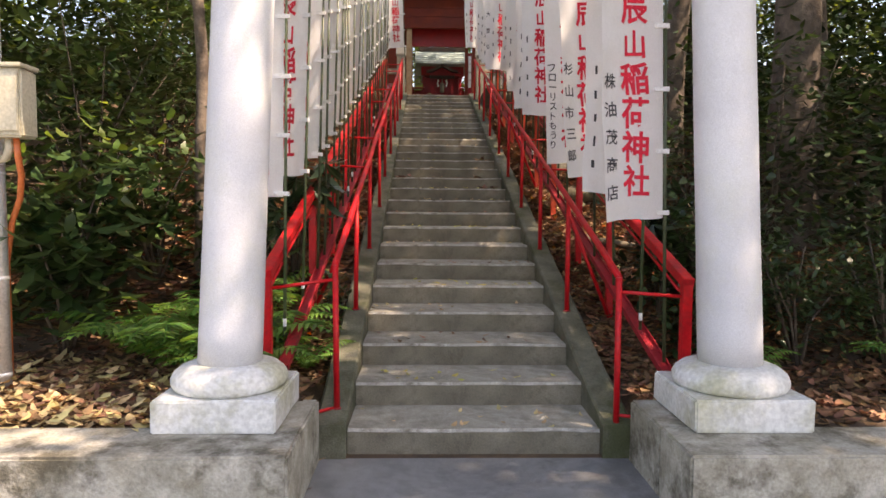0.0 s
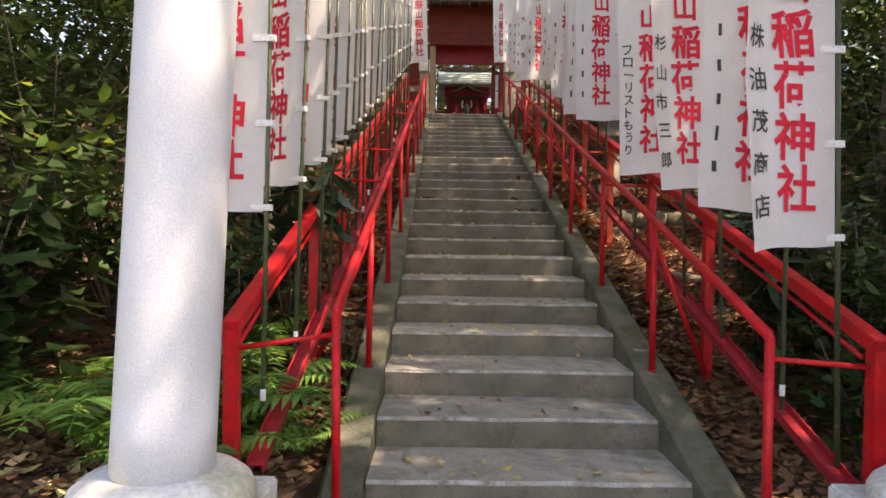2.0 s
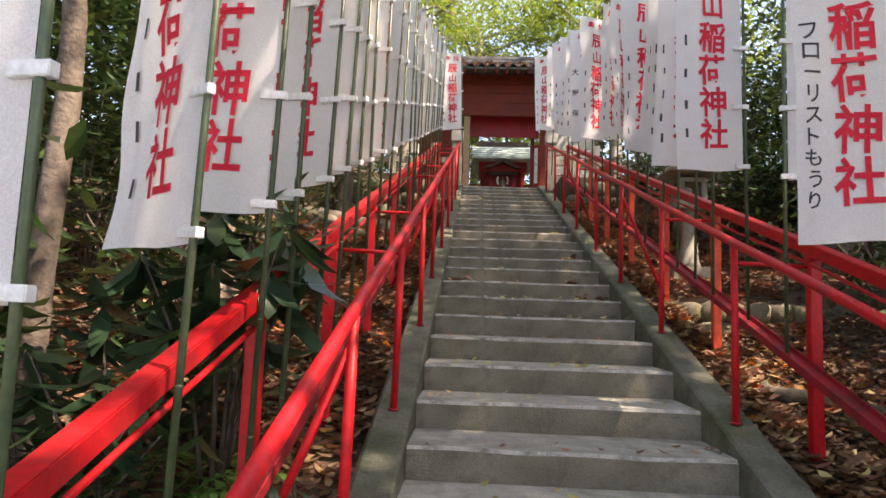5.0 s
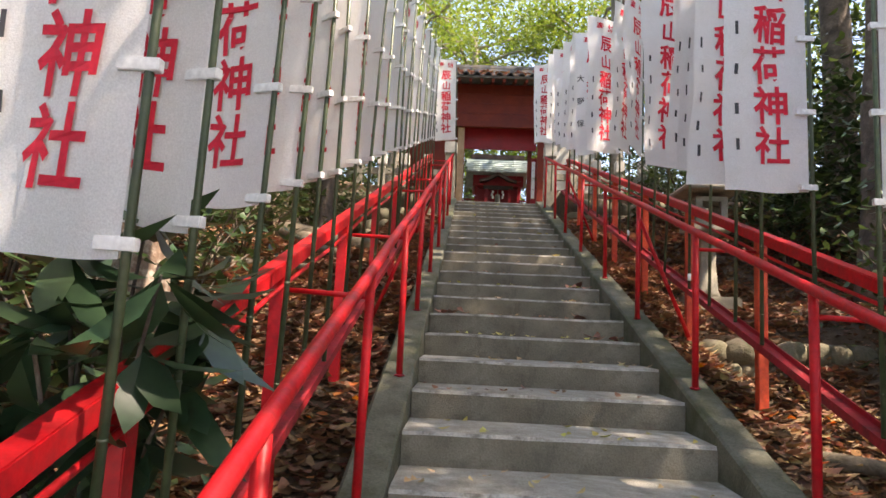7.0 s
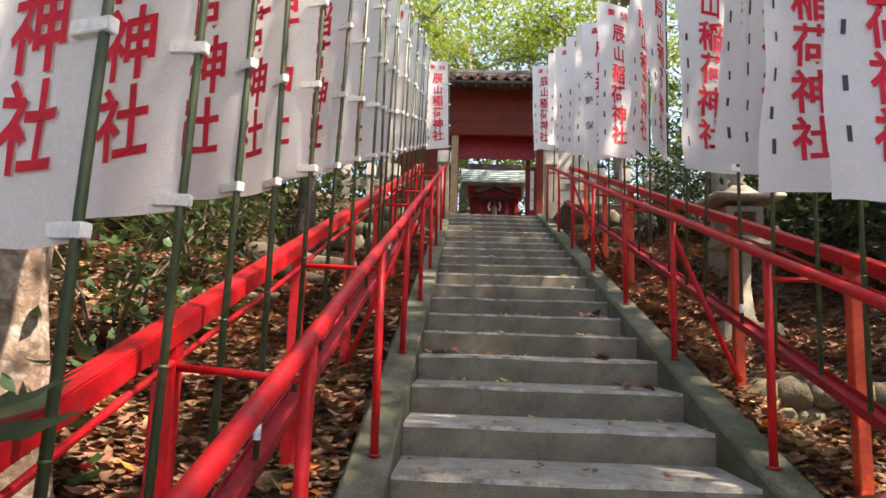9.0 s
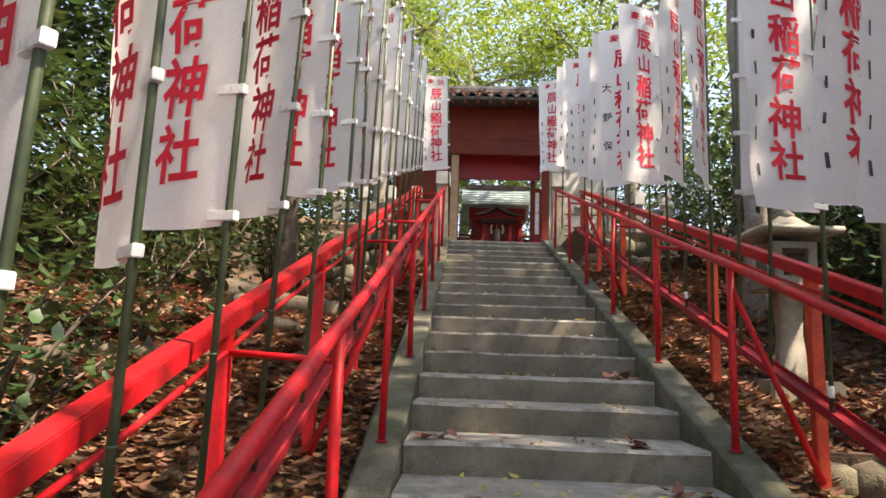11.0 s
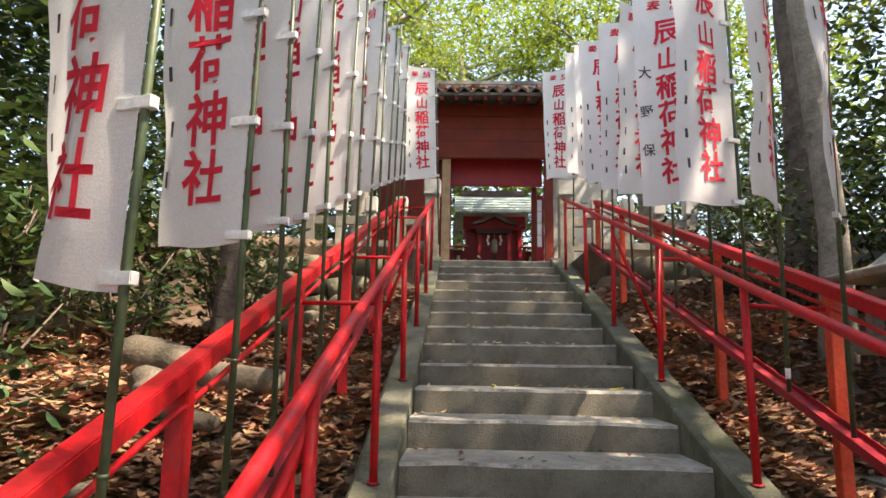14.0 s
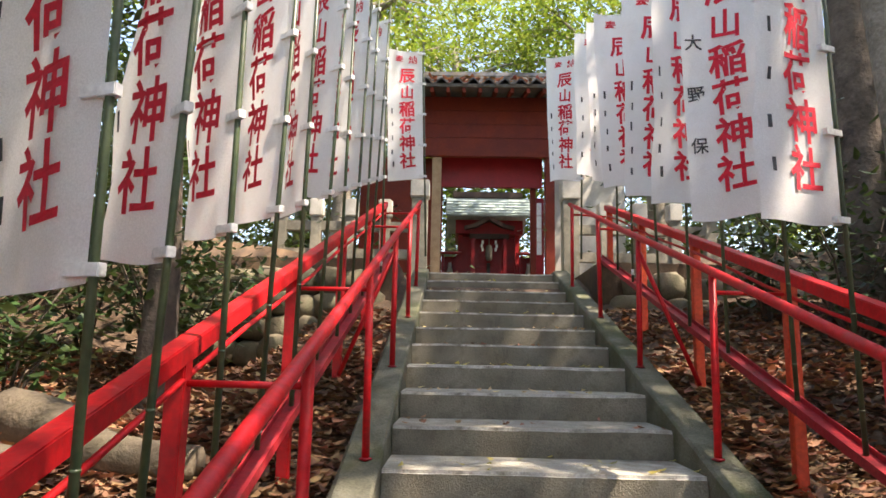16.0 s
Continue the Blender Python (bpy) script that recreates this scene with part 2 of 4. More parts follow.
def tube(bm, points, radii, sides=10, caps=True):
    """A round bar through the points with a radius at each."""
    points = [Vector(p) for p in points]
    if not hasattr(radii, "__len__"):
        radii = [radii] * len(points)
    rings = []
    for i, p in enumerate(points):
        way = (points[min(i + 1, len(points) - 1)] - points[max(i - 1, 0)]).normalized()
        side = way.cross(Vector((0.13, 1, 0.07)) if abs(way.y) < 0.9 else Vector((1, 0, 0.1))).normalized()
        up = side.cross(way)
        rings.append([bm.verts.new(p + (side * math.cos(q) + up * math.sin(q)) * radii[i]) for q in (2 * math.pi * k / sides for k in range(sides))])
    for r0, r1 in zip(rings, rings[1:]):
        for k in range(sides):
            f = bm.faces.new((r0[k], r0[(k + 1) % sides], r1[(k + 1) % sides], r1[k]))
            f.smooth = True
    if caps:
        bm.faces.new(rings[0][::-1])
        bm.faces.new(rings[-1])
    bmesh.ops.recalc_face_normals(bm, faces=bm.faces[:])
    return bm


def lathe(bm, profile, sides=40, centre=(0, 0, 0)):
    """Turns (radius, z) round the upright axis."""
    rings = []
    for r, z in profile:
        rings.append([bm.verts.new((centre[0] + r * math.cos(2 * math.pi * k / sides), centre[1] + r * math.sin(2 * math.pi * k / sides), centre[2] + z)) for k in range(sides)])
    for r0, r1 in zip(rings, rings[1:]):
        for k in range(sides):
            f = bm.faces.new((r0[k], r0[(k + 1) % sides], r1[(k + 1) % sides], r1[k]))
            f.smooth = True
    bm.faces.new(rings[0][::-1])
    bm.faces.new(rings[-1])
    return bm


def rough(bm, amount, scale=3.0, seed=0.0):
    for v in bm.verts:
        v.co += noise.noise_vector(v.co * scale + Vector((seed, seed * 1.7, seed * 0.3))) * amount
    return bm


def cut(bm, n):
    bmesh.ops.subdivide_edges(bm, edges=bm.edges[:], cuts=n, use_grid_fill=True)
    return bm


# ---- the lie of the land ----
RISE, TREAD, STEPS, HALF = 0.1538, 0.481, 27, 0.75
SLOPE = RISE / TREAD
TOP = RISE * STEPS
LAST = TREAD * (STEPS - 1)


def hill(x, y):
    """Height of the bare ground."""
    if y < -0.9:
        return -0.012
    side = max(0, abs(x) - 1.0)
    flat = min(1, max(0, (side - 0.5) / 0.9)) if x < 0 else 0.0
    along = y - flat * 0.75 * max(0, y - 7.2)
    up = min(max(along, 0), LAST - 0.6) * SLOPE + 0.05
    if y > LAST - 0.9:
        f = min(1, (y - LAST + 0.9) / 0.9)
        up = up * (1 - f) + (TOP - 0.03) * f
    lift = min(side * 0.16, 1.2) * (1 if x < 0 else 0.75) * min(1, (y + 1.2) / 3)
    if abs(x) > 1.0:
        base = 0.30 if y < 0.5 else 0.30 * max(0, 1 - (y - 0.5) / 2.5)
        up = max(up, base)
    bumps = 0.05 * noise.noise(Vector((x * 1.3, y * 1.3, 0))) + 0.10 * noise.noise(Vector((x * 0.5, y * 0.5, 3))) * min(1, side)
    if x > 1.2:
        up -= 0.25 * min(1, (x - 1.2) / 0.4) * max(0, min(1, (y - 2.6) / 1.2)) * max(0, min(1, (6.1 - y) / 0.25))
        up -= 0.35 * min(1, (x - 1.2) / 0.6) * max(0, min(1, (y - 2.0) / 1.5)) * max(0, min(1, (9.5 - y) / 1.5))
    return up + lift * (1 if y < LAST else 0.4) + (bumps if abs(x) > 1.0 else -0.06)


bm = bmesh.new()
xs = [-400, -120, -50, -30] + [x * 0.5 for x in range(-44, -8)] + [-4 + i * 0.16 for i in range(19)] + [-0.95, -0.7, 0, 0.7, 0.95] + [1.12 + i * 0.16 for i in range(19)] + [x * 0.5 for x in range(9, 45)] + [30, 50, 120, 400]
ys = [-400, -120, -50, -20, -8, -4, -2, -1.2, -0.91, -0.88] + [-0.7 + i * 0.2 for i in range(70)] + [13.5 + i for i in range(16)] + [32, 40, 60, 120, 400]
grid = [[bm.verts.new((x, y, hill(x, y))) for x in xs] for y in ys]
for r0, r1 in zip(grid, grid[1:]):
    for a, b, c, d in zip(r0, r0[1:], r1[1:], r1):
        bm.faces.new((a, b, c, d)).smooth = True
ground = link_mesh("ground", bm, SOIL)
tagged(ground, "brown woodland soil sloping up beside the stairs", "ground", kind="structure")

bm = bmesh.new()
box(bm, -60, 60, -60, -0.005, -0.2, 0.0)
tagged(link_mesh("road", bm, ASPHALT), "worn grey asphalt in front of the stairs", "road", kind="structure")

# ---- stairs ----
stairs = thing("stairs", (0, 0, 0), "worn grey concrete stairs with fallen leaves", "stairs", kind="structure")
for i in range(STEPS):
    bm = bmesh.new()
    deep = TREAD + 0.12 if i < STEPS - 1 else 0.7
    box(bm, -HALF + 0.004, HALF - 0.004, 0, deep, -0.4 if i else -RISE, 0)
    bmesh.ops.subdivide_edges(bm, edges=[e for e in bm.edges if abs(e.verts[0].co.x - e.verts[1].co.x) > 1], cuts=14, use_grid_fill=True)
    bmesh.ops.bevel(bm, geom=[e for e in bm.edges if all(abs(v.co.y) < 1e-4 and abs(v.co.z) < 1e-4 for v in e.verts)], offset=0.016, segments=2, affect="EDGES")
    # upward faces take the skylit tread colour, risers keep the darker concrete
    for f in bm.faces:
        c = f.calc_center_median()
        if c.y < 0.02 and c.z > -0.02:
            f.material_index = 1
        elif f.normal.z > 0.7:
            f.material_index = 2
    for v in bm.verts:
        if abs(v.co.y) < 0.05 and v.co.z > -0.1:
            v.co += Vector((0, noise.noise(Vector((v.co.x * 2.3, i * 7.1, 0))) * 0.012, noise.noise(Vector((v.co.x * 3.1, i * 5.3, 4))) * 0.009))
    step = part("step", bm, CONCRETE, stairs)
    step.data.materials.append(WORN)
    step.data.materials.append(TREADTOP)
    step.location = (0, i * TREAD + random.uniform(-0.008, 0.008), (i + 1) * RISE + random.uniform(-0.004, 0.004))
    step.rotation_euler = (0, random.uniform(-0.004, 0.004), random.uniform(-0.004, 0.004))
bm = bmesh.new()
box(bm, -1.5, 1.5, LAST + 0.55, 26, TOP - 0.3, TOP - 0.004)
tagged(link_mesh("landing", bm, CONCRETE), "grey concrete landing before the shrine gate", "landing", kind="structure")

for sx in (-1, 1):
    bm = bmesh.new()
    x0, x1 = sx * HALF, sx * (HALF + 0.185)
    segs = 40
    rows_ = []
    for k in range(segs + 1):
        y = -0.05 + (LAST + 0.35) * k / segs
        zt = 0.20 + SLOPE * max(0, y) + 0.006 * noise.noise(Vector((y * 2, sx, 0)))
        if k == segs:
            zt = TOP + 0.04
        w = 0.006 * noise.noise(Vector((y * 1.7, sx * 3, 5)))
        rows_.append([bm.verts.new(p) for p in ((x0, y, zt - 0.6 if k > 12 else -0.1), (x0, y, zt - 0.012), (x0 + sx * 0.012, y, zt), (x1 - sx * (0.02 + w), y, zt + 0.004), (x1 + sx * w, y, zt - 0.02), (x1, y, zt - 0.6 if k > 12 else -0.1))])
    for r0, r1 in zip(rows_, rows_[1:]):
        for k in range(5):
            bm.faces.new((r0[k], r0[k + 1], r1[k + 1], r1[k]))
    bm.faces.new(rows_[0])
    bm.faces.new(rows_[-1])
    bmesh.ops.recalc_face_normals(bm, faces=bm.faces[:])
    tagged(link_mesh("kerb", bm, KERB), "sloping mossy concrete kerb along the stairs", "kerb", kind="structure")

# ---- low front walls ----
for sx in (-1, 1):
    bm = bmesh.new()
    box(bm, min(sx * 0.9, sx * 14), max(sx * 0.9, sx * 14), -0.95, -0.55, -0.15, 0.36, 0.012)
    box(bm, min(sx * 0.9, sx * 1.62), max(sx * 0.9, sx * 1.62), -0.553, -0.06, -0.15, 0.357, 0.012)
    cut(bm, 1)
    rough(bm, 0.006, 4.0, sx)
    tagged(link_mesh("retaining_wall", bm, WALLSTONE), "low stained cement wall with a flat top", "wall", kind="structure")

# ---- shrine gateway columns of white stone ----
torii = thing("torii", (0, -0.36, 0.36), "white-painted stone shrine gateway with round columns", "torii gate")
for sx, cx, cy in ((-1, -1.312, 0.0), (1, 1.335, 0.0)):
    bm = bmesh.new()
    box(bm, cx - 0.30, cx + 0.30, cy - 0.30, cy + 0.30, 0, 0.165, 0.01)
    cut(bm, 2)
    rough(bm, 0.004, 6, sx)
    part("plinth", bm, PLINTH, torii, "chipped limewashed square plinth")
    bm = bmesh.new()
    lathe(bm, [(0.25, 0), (0.282, 0.006), (0.294, 0.028), (0.294, 0.052), (0.280, 0.082), (0.248, 0.108), (0.205, 0.124), (0.17, 0.13)], 44, (cx, cy, 0.165))
    part("base_ring", bm, PLINTH, torii, "rounded cushion-shaped base ring")
    bm = bmesh.new()
    rings = []
    for k in range(22):
        h = k / 21 * 3.3
        rings.append(((cx - sx * (0.048 if sx < 0 else 0.055) * h, cy, 0.29 + h), 0.163 - 0.006 * h + 0.002 * noise.noise(Vector((h * 2, sx, 0)))))
    tube(bm, [r[0] for r in rings], [r[1] for r in rings], 40)
    part("column", bm, WHITE, torii, "", True)
bm = bmesh.new()
beam(bm, (-1.75, 0, 3.05), (1.85, 0, 3.05), 0.2, 0.24, 0.01)
part("tie_beam", bm, WHITE, torii)
bm = bmesh.new()
beam(bm, (-2.3, 0, 3.65), (2.4, 0, 3.65), 0.3, 0.3, 0.02)
part("lintel", bm, WHITE, torii)

# ---- railings ----
def rail_z(y):
    return 1.085 + SLOPE * y


HAND_POSTS = {-1: [0.13 + 1.26 * i for i in range(10)], 1: [-0.02] + [0.10 + 1.277 * i for i in range(1, 10)]}
RACK_POSTS = {-1: [0.02, 1.60, 2.74, 3.99, 5.26, 6.46, 7.73, 9.05, 10.30, 11.5], 1: [-0.06, 1.53, 2.65, 3.97, 5.19, 6.47, 7.79, 9.03, 10.30, 11.5]}
for sx in (-1, 1):
    railing = thing("handrail", (sx * 0.83, 0, 0.2), "glossy red steel pipe handrail on round posts beside the stairs", "handrail", "red railings")
    first = HAND_POSTS[sx][0]
    bm = bmesh.new()
    pts_ = [(0, first, rail_z(first) - 0.235), (0, first + 0.012, rail_z(first) - 0.212)]
    for k in range(1, 27):
        y = first + k / 26 * (11.75 - first)
        pts_.append((0.006 * noise.noise(Vector((y, sx, 1))), y, rail_z(y) - 0.2 + 0.008 * noise.noise(Vector((y * 0.7, sx, 9)))))
    tube(bm, pts_, 0.0215, 14)
    part("rail_pipe", bm, RED, railing, "scuffed red pipe")
    for i, y in enumerate(HAND_POSTS[sx]):
        bm = bmesh.new()
        lean = random.uniform(-0.012, 0.012)
        z0 = SLOPE * y - 0.005
        tube(bm, [(lean, y, z0 - 0.02), (0, y, rail_z(y) - 0.215)], 0.0185, 12)
        post = part("post", bm, RED, railing)
        bm = bmesh.new()
        lathe(bm, [(0.0187, 0.0), (0.03, 0.002), (0.03, 0.008), (0.0187, 0.011)], 14, (lean, y, z0 + 0.004))
        part("foot_collar", bm, DARKRED, post)

    frame_ = thing("banner_rack", (sx * 1.21, 0, 0.3), "red steel rack of square tubes that carries the banner poles", "railing", "red railings")
    y0 = RACK_POSTS[sx][0]
    bm = bmesh.new()
    beam(bm, (0, y0 - 0.03, rail_z(y0 - 0.03) - 0.3 - 0.02), (0, 11.6, rail_z(11.6) - 0.3 - 0.02), 0.066, 0.058)
    part("top_rail", bm, RED, frame_, "square red tube with chipped paint")
    bm = bmesh.new()
    tube(bm, [(-sx * 0.02, y, rail_z(y) - 0.3 - 0.10 + 0.01 * math.sin(y * 3)) for y in [k * 0.5 for k in range(24)]], 0.0095, 8)
    part("thin_rail", bm, RED, frame_)
    # the channel under the pole feet: a level flange with an upright lip on each edge
    bm = bmesh.new()
    beam(bm, (-sx * 0.09, y0, 0.525 + SLOPE * y0 - 0.3), (-sx * 0.09, 11.6, 0.525 + SLOPE * 11.6 - 0.3), 0.05, 0.006, 0)
    channel = part("bottom_channel", bm, DARKRED, frame_, "dark red steel channel holding the pole feet")
    for lx, lz, tall in ((0.062, 0.512, 0.075), (0.118, 0.510, 0.04)):
        bm = bmesh.new()
        beam(bm, (-sx * lx, y0, lz + SLOPE * y0 - 0.3), (-sx * lx, 11.6, lz + SLOPE * 11.6 - 0.3), 0.006, tall, 0)
        part("channel_lip", bm, DARKRED, channel)
    for i, y in enumerate(RACK_POSTS[sx]):
        bm = bmesh.new()
        hy = HAND_POSTS[sx][i]
        beam(bm, (0, y, hill(sx * 1.21, y) - 0.5), (0, y, rail_z(y) - 0.3 - 0.035), 0.056, 0.056)
        # right posts from the fourth up wear the sunlit orange
        part("post", bm, RED if (sx < 0 or i in (0, 1, 2)) else ORANGERED, frame_)
        if i in (1, 4, 7):
            bm = bmesh.new()
            tube(bm, [(-sx * 0.38, hy, rail_z(hy) - 0.3 - 0.10), (-sx * 0.02, y - 0.05, hill(sx * 1.19, y) - 0.28)], 0.0155, 10)
            part("brace", bm, RED, frame_)
        else:
            bm = bmesh.new()
            tube(bm, [(-sx * 0.38, hy, rail_z(hy) - 0.3 - 0.10), (0, y, rail_z(y) - 0.3 - 0.11)], 0.0105, 8)
            part("cross_bar", bm, RED, frame_)
        if i == 0:
            bm = bmesh.new()
            tube(bm, [(-sx * 0.38, hy, 0.25 - 0.3), (-sx * 0.26, y, 0.25 - 0.3)], 0.0105, 8)
            part("cross_bar", bm, RED, frame_)

# ---- banners ----
GLYPHS = {}


def glyph(ch, fat):
    """Outline of one character as flat vertices and faces about its middle, 1 high."""
    if (ch, fat) not in GLYPHS:
        cu = bpy.data.curves.new("glyph", "FONT")
        cu.body, cu.size, cu.offset, cu.resolution_u = ch, 1.0, fat, 2
        ob = bpy.data.objects.new("glyph", cu)
        scene.collection.objects.link(ob)
        me = bpy.data.meshes.new_from_object(ob.evaluated_get(bpy.context.evaluated_depsgraph_get()))
        vs = [v.co.copy() for v in me.vertices]
        fs = [tuple(p.vertices) for p in me.polygons]
        bpy.data.objects.remove(ob)
        bpy.data.meshes.remove(me)
        if vs:
            lo = Vector((min(v.x for v in vs), min(v.y for v in vs), 0))
            hi = Vector((max(v.x for v in vs), max(v.y for v in vs), 0))
            mid, k = (lo + hi) / 2, 1 / max(hi.x - lo.x, hi.y - lo.y, 0.01)
            vs = [(v - mid) * k for v in vs]
        GLYPHS[(ch, fat)] = (vs, fs)
    return GLYPHS[(ch, fat)]


WIDE, LONG = 0.41, 1.47


def cloth_at(u, v, kind):
    """A place on the cloth: u from the pole outwards, v from the bottom up (metres)."""
    rnd = random.Random(kind)
    a, b, c, d, e = (rnd.uniform(-1, 1) for _ in range(5))
    f = u / WIDE
    h = v / LONG
    loose = (1 - h) ** 1.3
    y = 0.034 * math.sin(f * 4.6 + a * 3 + h * 2.4 * b) * f + 0.045 * c * f * loose + 0.014 * math.sin(h * 9 + d * 3 + f * 3) * f
    y += (0.085 * e + 0.04) * f * f * loose + 0.006 * math.sin(h * 21 + f * 8 + a * 5) * f
    pull = 1 - 0.06 * abs(c) * loose - 0.10 * max(0, e) * loose * f
    return Vector((-u * pull, y, v + 0.035 * a * f * loose + 0.006 * math.sin(f * 6 + b * 4) * loose))


def draw(bm, ch, u, v, size, kind, fat, tall=1.0, twist=0.0, off=-0.006):
    vs, fs = glyph(ch, fat)
    made = []
    for p in vs:
        x, y = p.x * size, p.y * size * tall
        x, y = x * math.cos(twist) - y * math.sin(twist), x * math.sin(twist) + y * math.cos(twist)
        made.append(bm.verts.new(cloth_at(u - x, v + y, kind) + Vector((0, off, 0))))
    for f in fs:
        try:
            bm.faces.new([made[i] for i in f])
        except ValueError:
            pass


def bar(bm, u, v, w, h, kind):
    q = [bm.verts.new(cloth_at(u + a * w / 2, v + b * h / 2, kind) + Vector((0, -0.006, 0))) for a, b in ((1, -1), (-1, -1), (-1, 1), (1, 1))]
    bm.faces.new(q)


def banner(kind, donor, soaked=False):
    flag = thing("banner", (0, 0, 0), "white cloth shrine banner with red characters tied to a green pole", "banner", "votive banners")
    bm = bmesh.new()
    tube(bm, [(0, 0, -0.86), (0, 0, 0.3), (0, 0, LONG + 0.12)], [0.0105, 0.0095, 0.0075], 10)
    for k in range(7):
        lathe(bm, [(0.0105, -0.004), (0.0116, 0), (0.0105, 0.004)], 10, (0, 0, -0.7 + k * 0.36))
    part("pole", bm, BAMBOO, flag, "", True)
    if kind in (0, 4):
        bm = bmesh.new()
        lathe(bm, [(0.0108, -0.80), (0.0122, -0.798), (0.0122, -0.752), (0.0108, -0.75)], 10)
        part("foot_tape", bm, TAPE, flag)
    bm = bmesh.new()
    nu, nv = 16, 56
    g = [[bm.verts.new(cloth_at(0.016 + (WIDE - 0.016) * i / nu, LONG * j / nv, kind)) for i in range(nu + 1)] for j in range(nv + 1)]
    for r0, r1 in zip(g, g[1:]):
        for k in range(nu):
            bm.faces.new((r0[k + 1], r0[k], r1[k], r1[k + 1])).smooth = True
    cloth = part("cloth", bm, CLOTH, flag, "", True)
    for k in range(5):
        z = 0.012 + k * (LONG - 0.05) / 4
        bm = bmesh.new()
        rnd = random.Random(kind * 9 + k)
        box(bm, -0.055 - rnd.uniform(0, 0.02), 0.016 + rnd.uniform(0, 0.012), -0.0116, 0.0116, z, z + 0.027, 0.002)
        part("tab", bm, TAPE, flag)
    for k in range(3):
        bm = bmesh.new()
        u = 0.06 + k * 0.12
        p = cloth_at(u, LONG, kind)
        tube(bm, [p + Vector((0, 0, -0.01)), p + Vector((0.004, 0, 0.03))], 0.006, 6)
        part("top_loop", bm, TAPE, flag)
    bm = bmesh.new()
    for side in ((-0.006, 0.006) if soaked else (-0.006,)):
        for i, ch in enumerate("辰山稲荷神社"):
            rnd = random.Random(kind * 31 + i)
            draw(bm, ch, WIDE * 0.47 + rnd.uniform(-0.006, 0.006), LONG - 0.29 - i * 0.192, 0.172 if ch != "山" else 0.145, kind, 0.022, 1.06, rnd.uniform(-0.06, 0.06), side)
    part("lettering", bm, INKRED, cloth, "brush-written red characters")
    bm = bmesh.new()
    draw(bm, "奉", WIDE * 0.66, LONG - 0.10, 0.095, kind, 0.02)
    draw(bm, "納", WIDE * 0.30, LONG - 0.10, 0.095, kind, 0.02)
    tagged(part("heading", bm, INKRED, cloth, "small red characters at the top"), kind="stuff")
    bm = bmesh.new()
    rnd = random.Random(kind * 17)
    if donor:
        n = len(donor)
        gap = 0.27 if n == 3 else (0.62 / (n - 1))
        for i, ch in enumerate(donor):
            draw(bm, ch, WIDE * 0.86 + rnd.uniform(-0.005, 0.005), LONG * (0.62 if n == 3 else 0.53) - i * gap, 0.085 if n < 7 else 0.062, kind, 0.012, 1.0, rnd.uniform(-0.08, 0.08))
    else:
        n = rnd.randint(4, 5)
        for i in range(n):
            v = LONG * 0.52 - i * (0.74 / n) + rnd.uniform(-0.01, 0.01)
            u = WIDE * 0.86 + rnd.uniform(-0.008, 0.008)
            bar(bm, u, v, rnd.uniform(0.011, 0.018), rnd.uniform(0.04, 0.065), kind)
    tagged(part("donor_lettering", bm, INKBLACK, cloth, "small black characters down one edge"), kind="stuff")
    return flag


DONORS = {3: "大野保", 8: "株油茂商店", 9: "杉山市三郎", 10: "フローリストもうり"}
kinds = [banner(k, DONORS.get(k, ""), k == 11) for k in range(12)]
# along the slope, turn of the cloth
LEFT = [(0.30, -10), (0.86, -36), (1.36, -2), (1.63, -18), (2.11, -20), (2.49, -6), (2.83, -36), (3.18, -46), (3.65, -18), (4.15, -30), (4.69, -20), (5.35, -17), (5.76, -16), (6.07, -44), (6.48, -42),
        (6.98, -40), (7.40, -46), (7.97, -36), (8.42, -42), (8.96, -32), (9.45, -40), (9.95, -34), (10.45, -42)]
RIGHT = [(0.02, 8, 8), (0.40, 14, 0), (1.12, 8, 9), (1.67, -4, 10), (2.69, 172, 11), (3.17, 5, 5), (3.70, 16, 1), (4.03, 26, 7), (4.44, 40, 2), (4.85, 22, 4), (5.34, 178, 11), (5.73, 166, 11), (6.17, 54, 6), (6.67, 58, 0),
         (7.10, 26, 5), (7.58, -14, 3), (8.29, 18, 1), (8.85, 10, 7), (9.55, 4, 2), (10.2, 20, 4), (10.7, 10, 6)]
used = set()


def hang(k, m):
    if k in used:
        copy_thing(kinds[k], m)
    else:
        kinds[k].matrix_basis = m
        used.add(k)


for i, (y, yaw) in enumerate(LEFT):
    rnd = random.Random(i * 7)
    x = -1.10 - 0.07 * max(0, 1 - y / 1.6)
    hang((0, 4, 7, 2, 5, 1, 6)[i % 7], pose(x, y, 1.405 + SLOPE * y + rnd.uniform(-0.012, 0.012), rnd.uniform(-1.0, 1.0), rnd.uniform(-1.4, 1.4) + 1.2, yaw))
for i, (y, yaw, k) in enumerate(RIGHT):
    rnd = random.Random(i * 7 + 1000)
    low = {9: 0.06, 10: 0.10}.get(k, 0.0)
    hang(k, pose(1.10, y, 1.40 - low + SLOPE * y + rnd.uniform(-0.012, 0.012), rnd.uniform(-1.0, 1.0), rnd.uniform(-1.4, 1.4) - 0.6, yaw))
# two banners that face the stairs from the landing's edge
for x, y, yaw, k in ((-0.78, 11.55, 12, 1), (0.93, 11.55, -18, 2)):
    copy_thing(kinds[k], pose(x, y, 5.06, 0, -2 if x < 0 else 1, yaw))

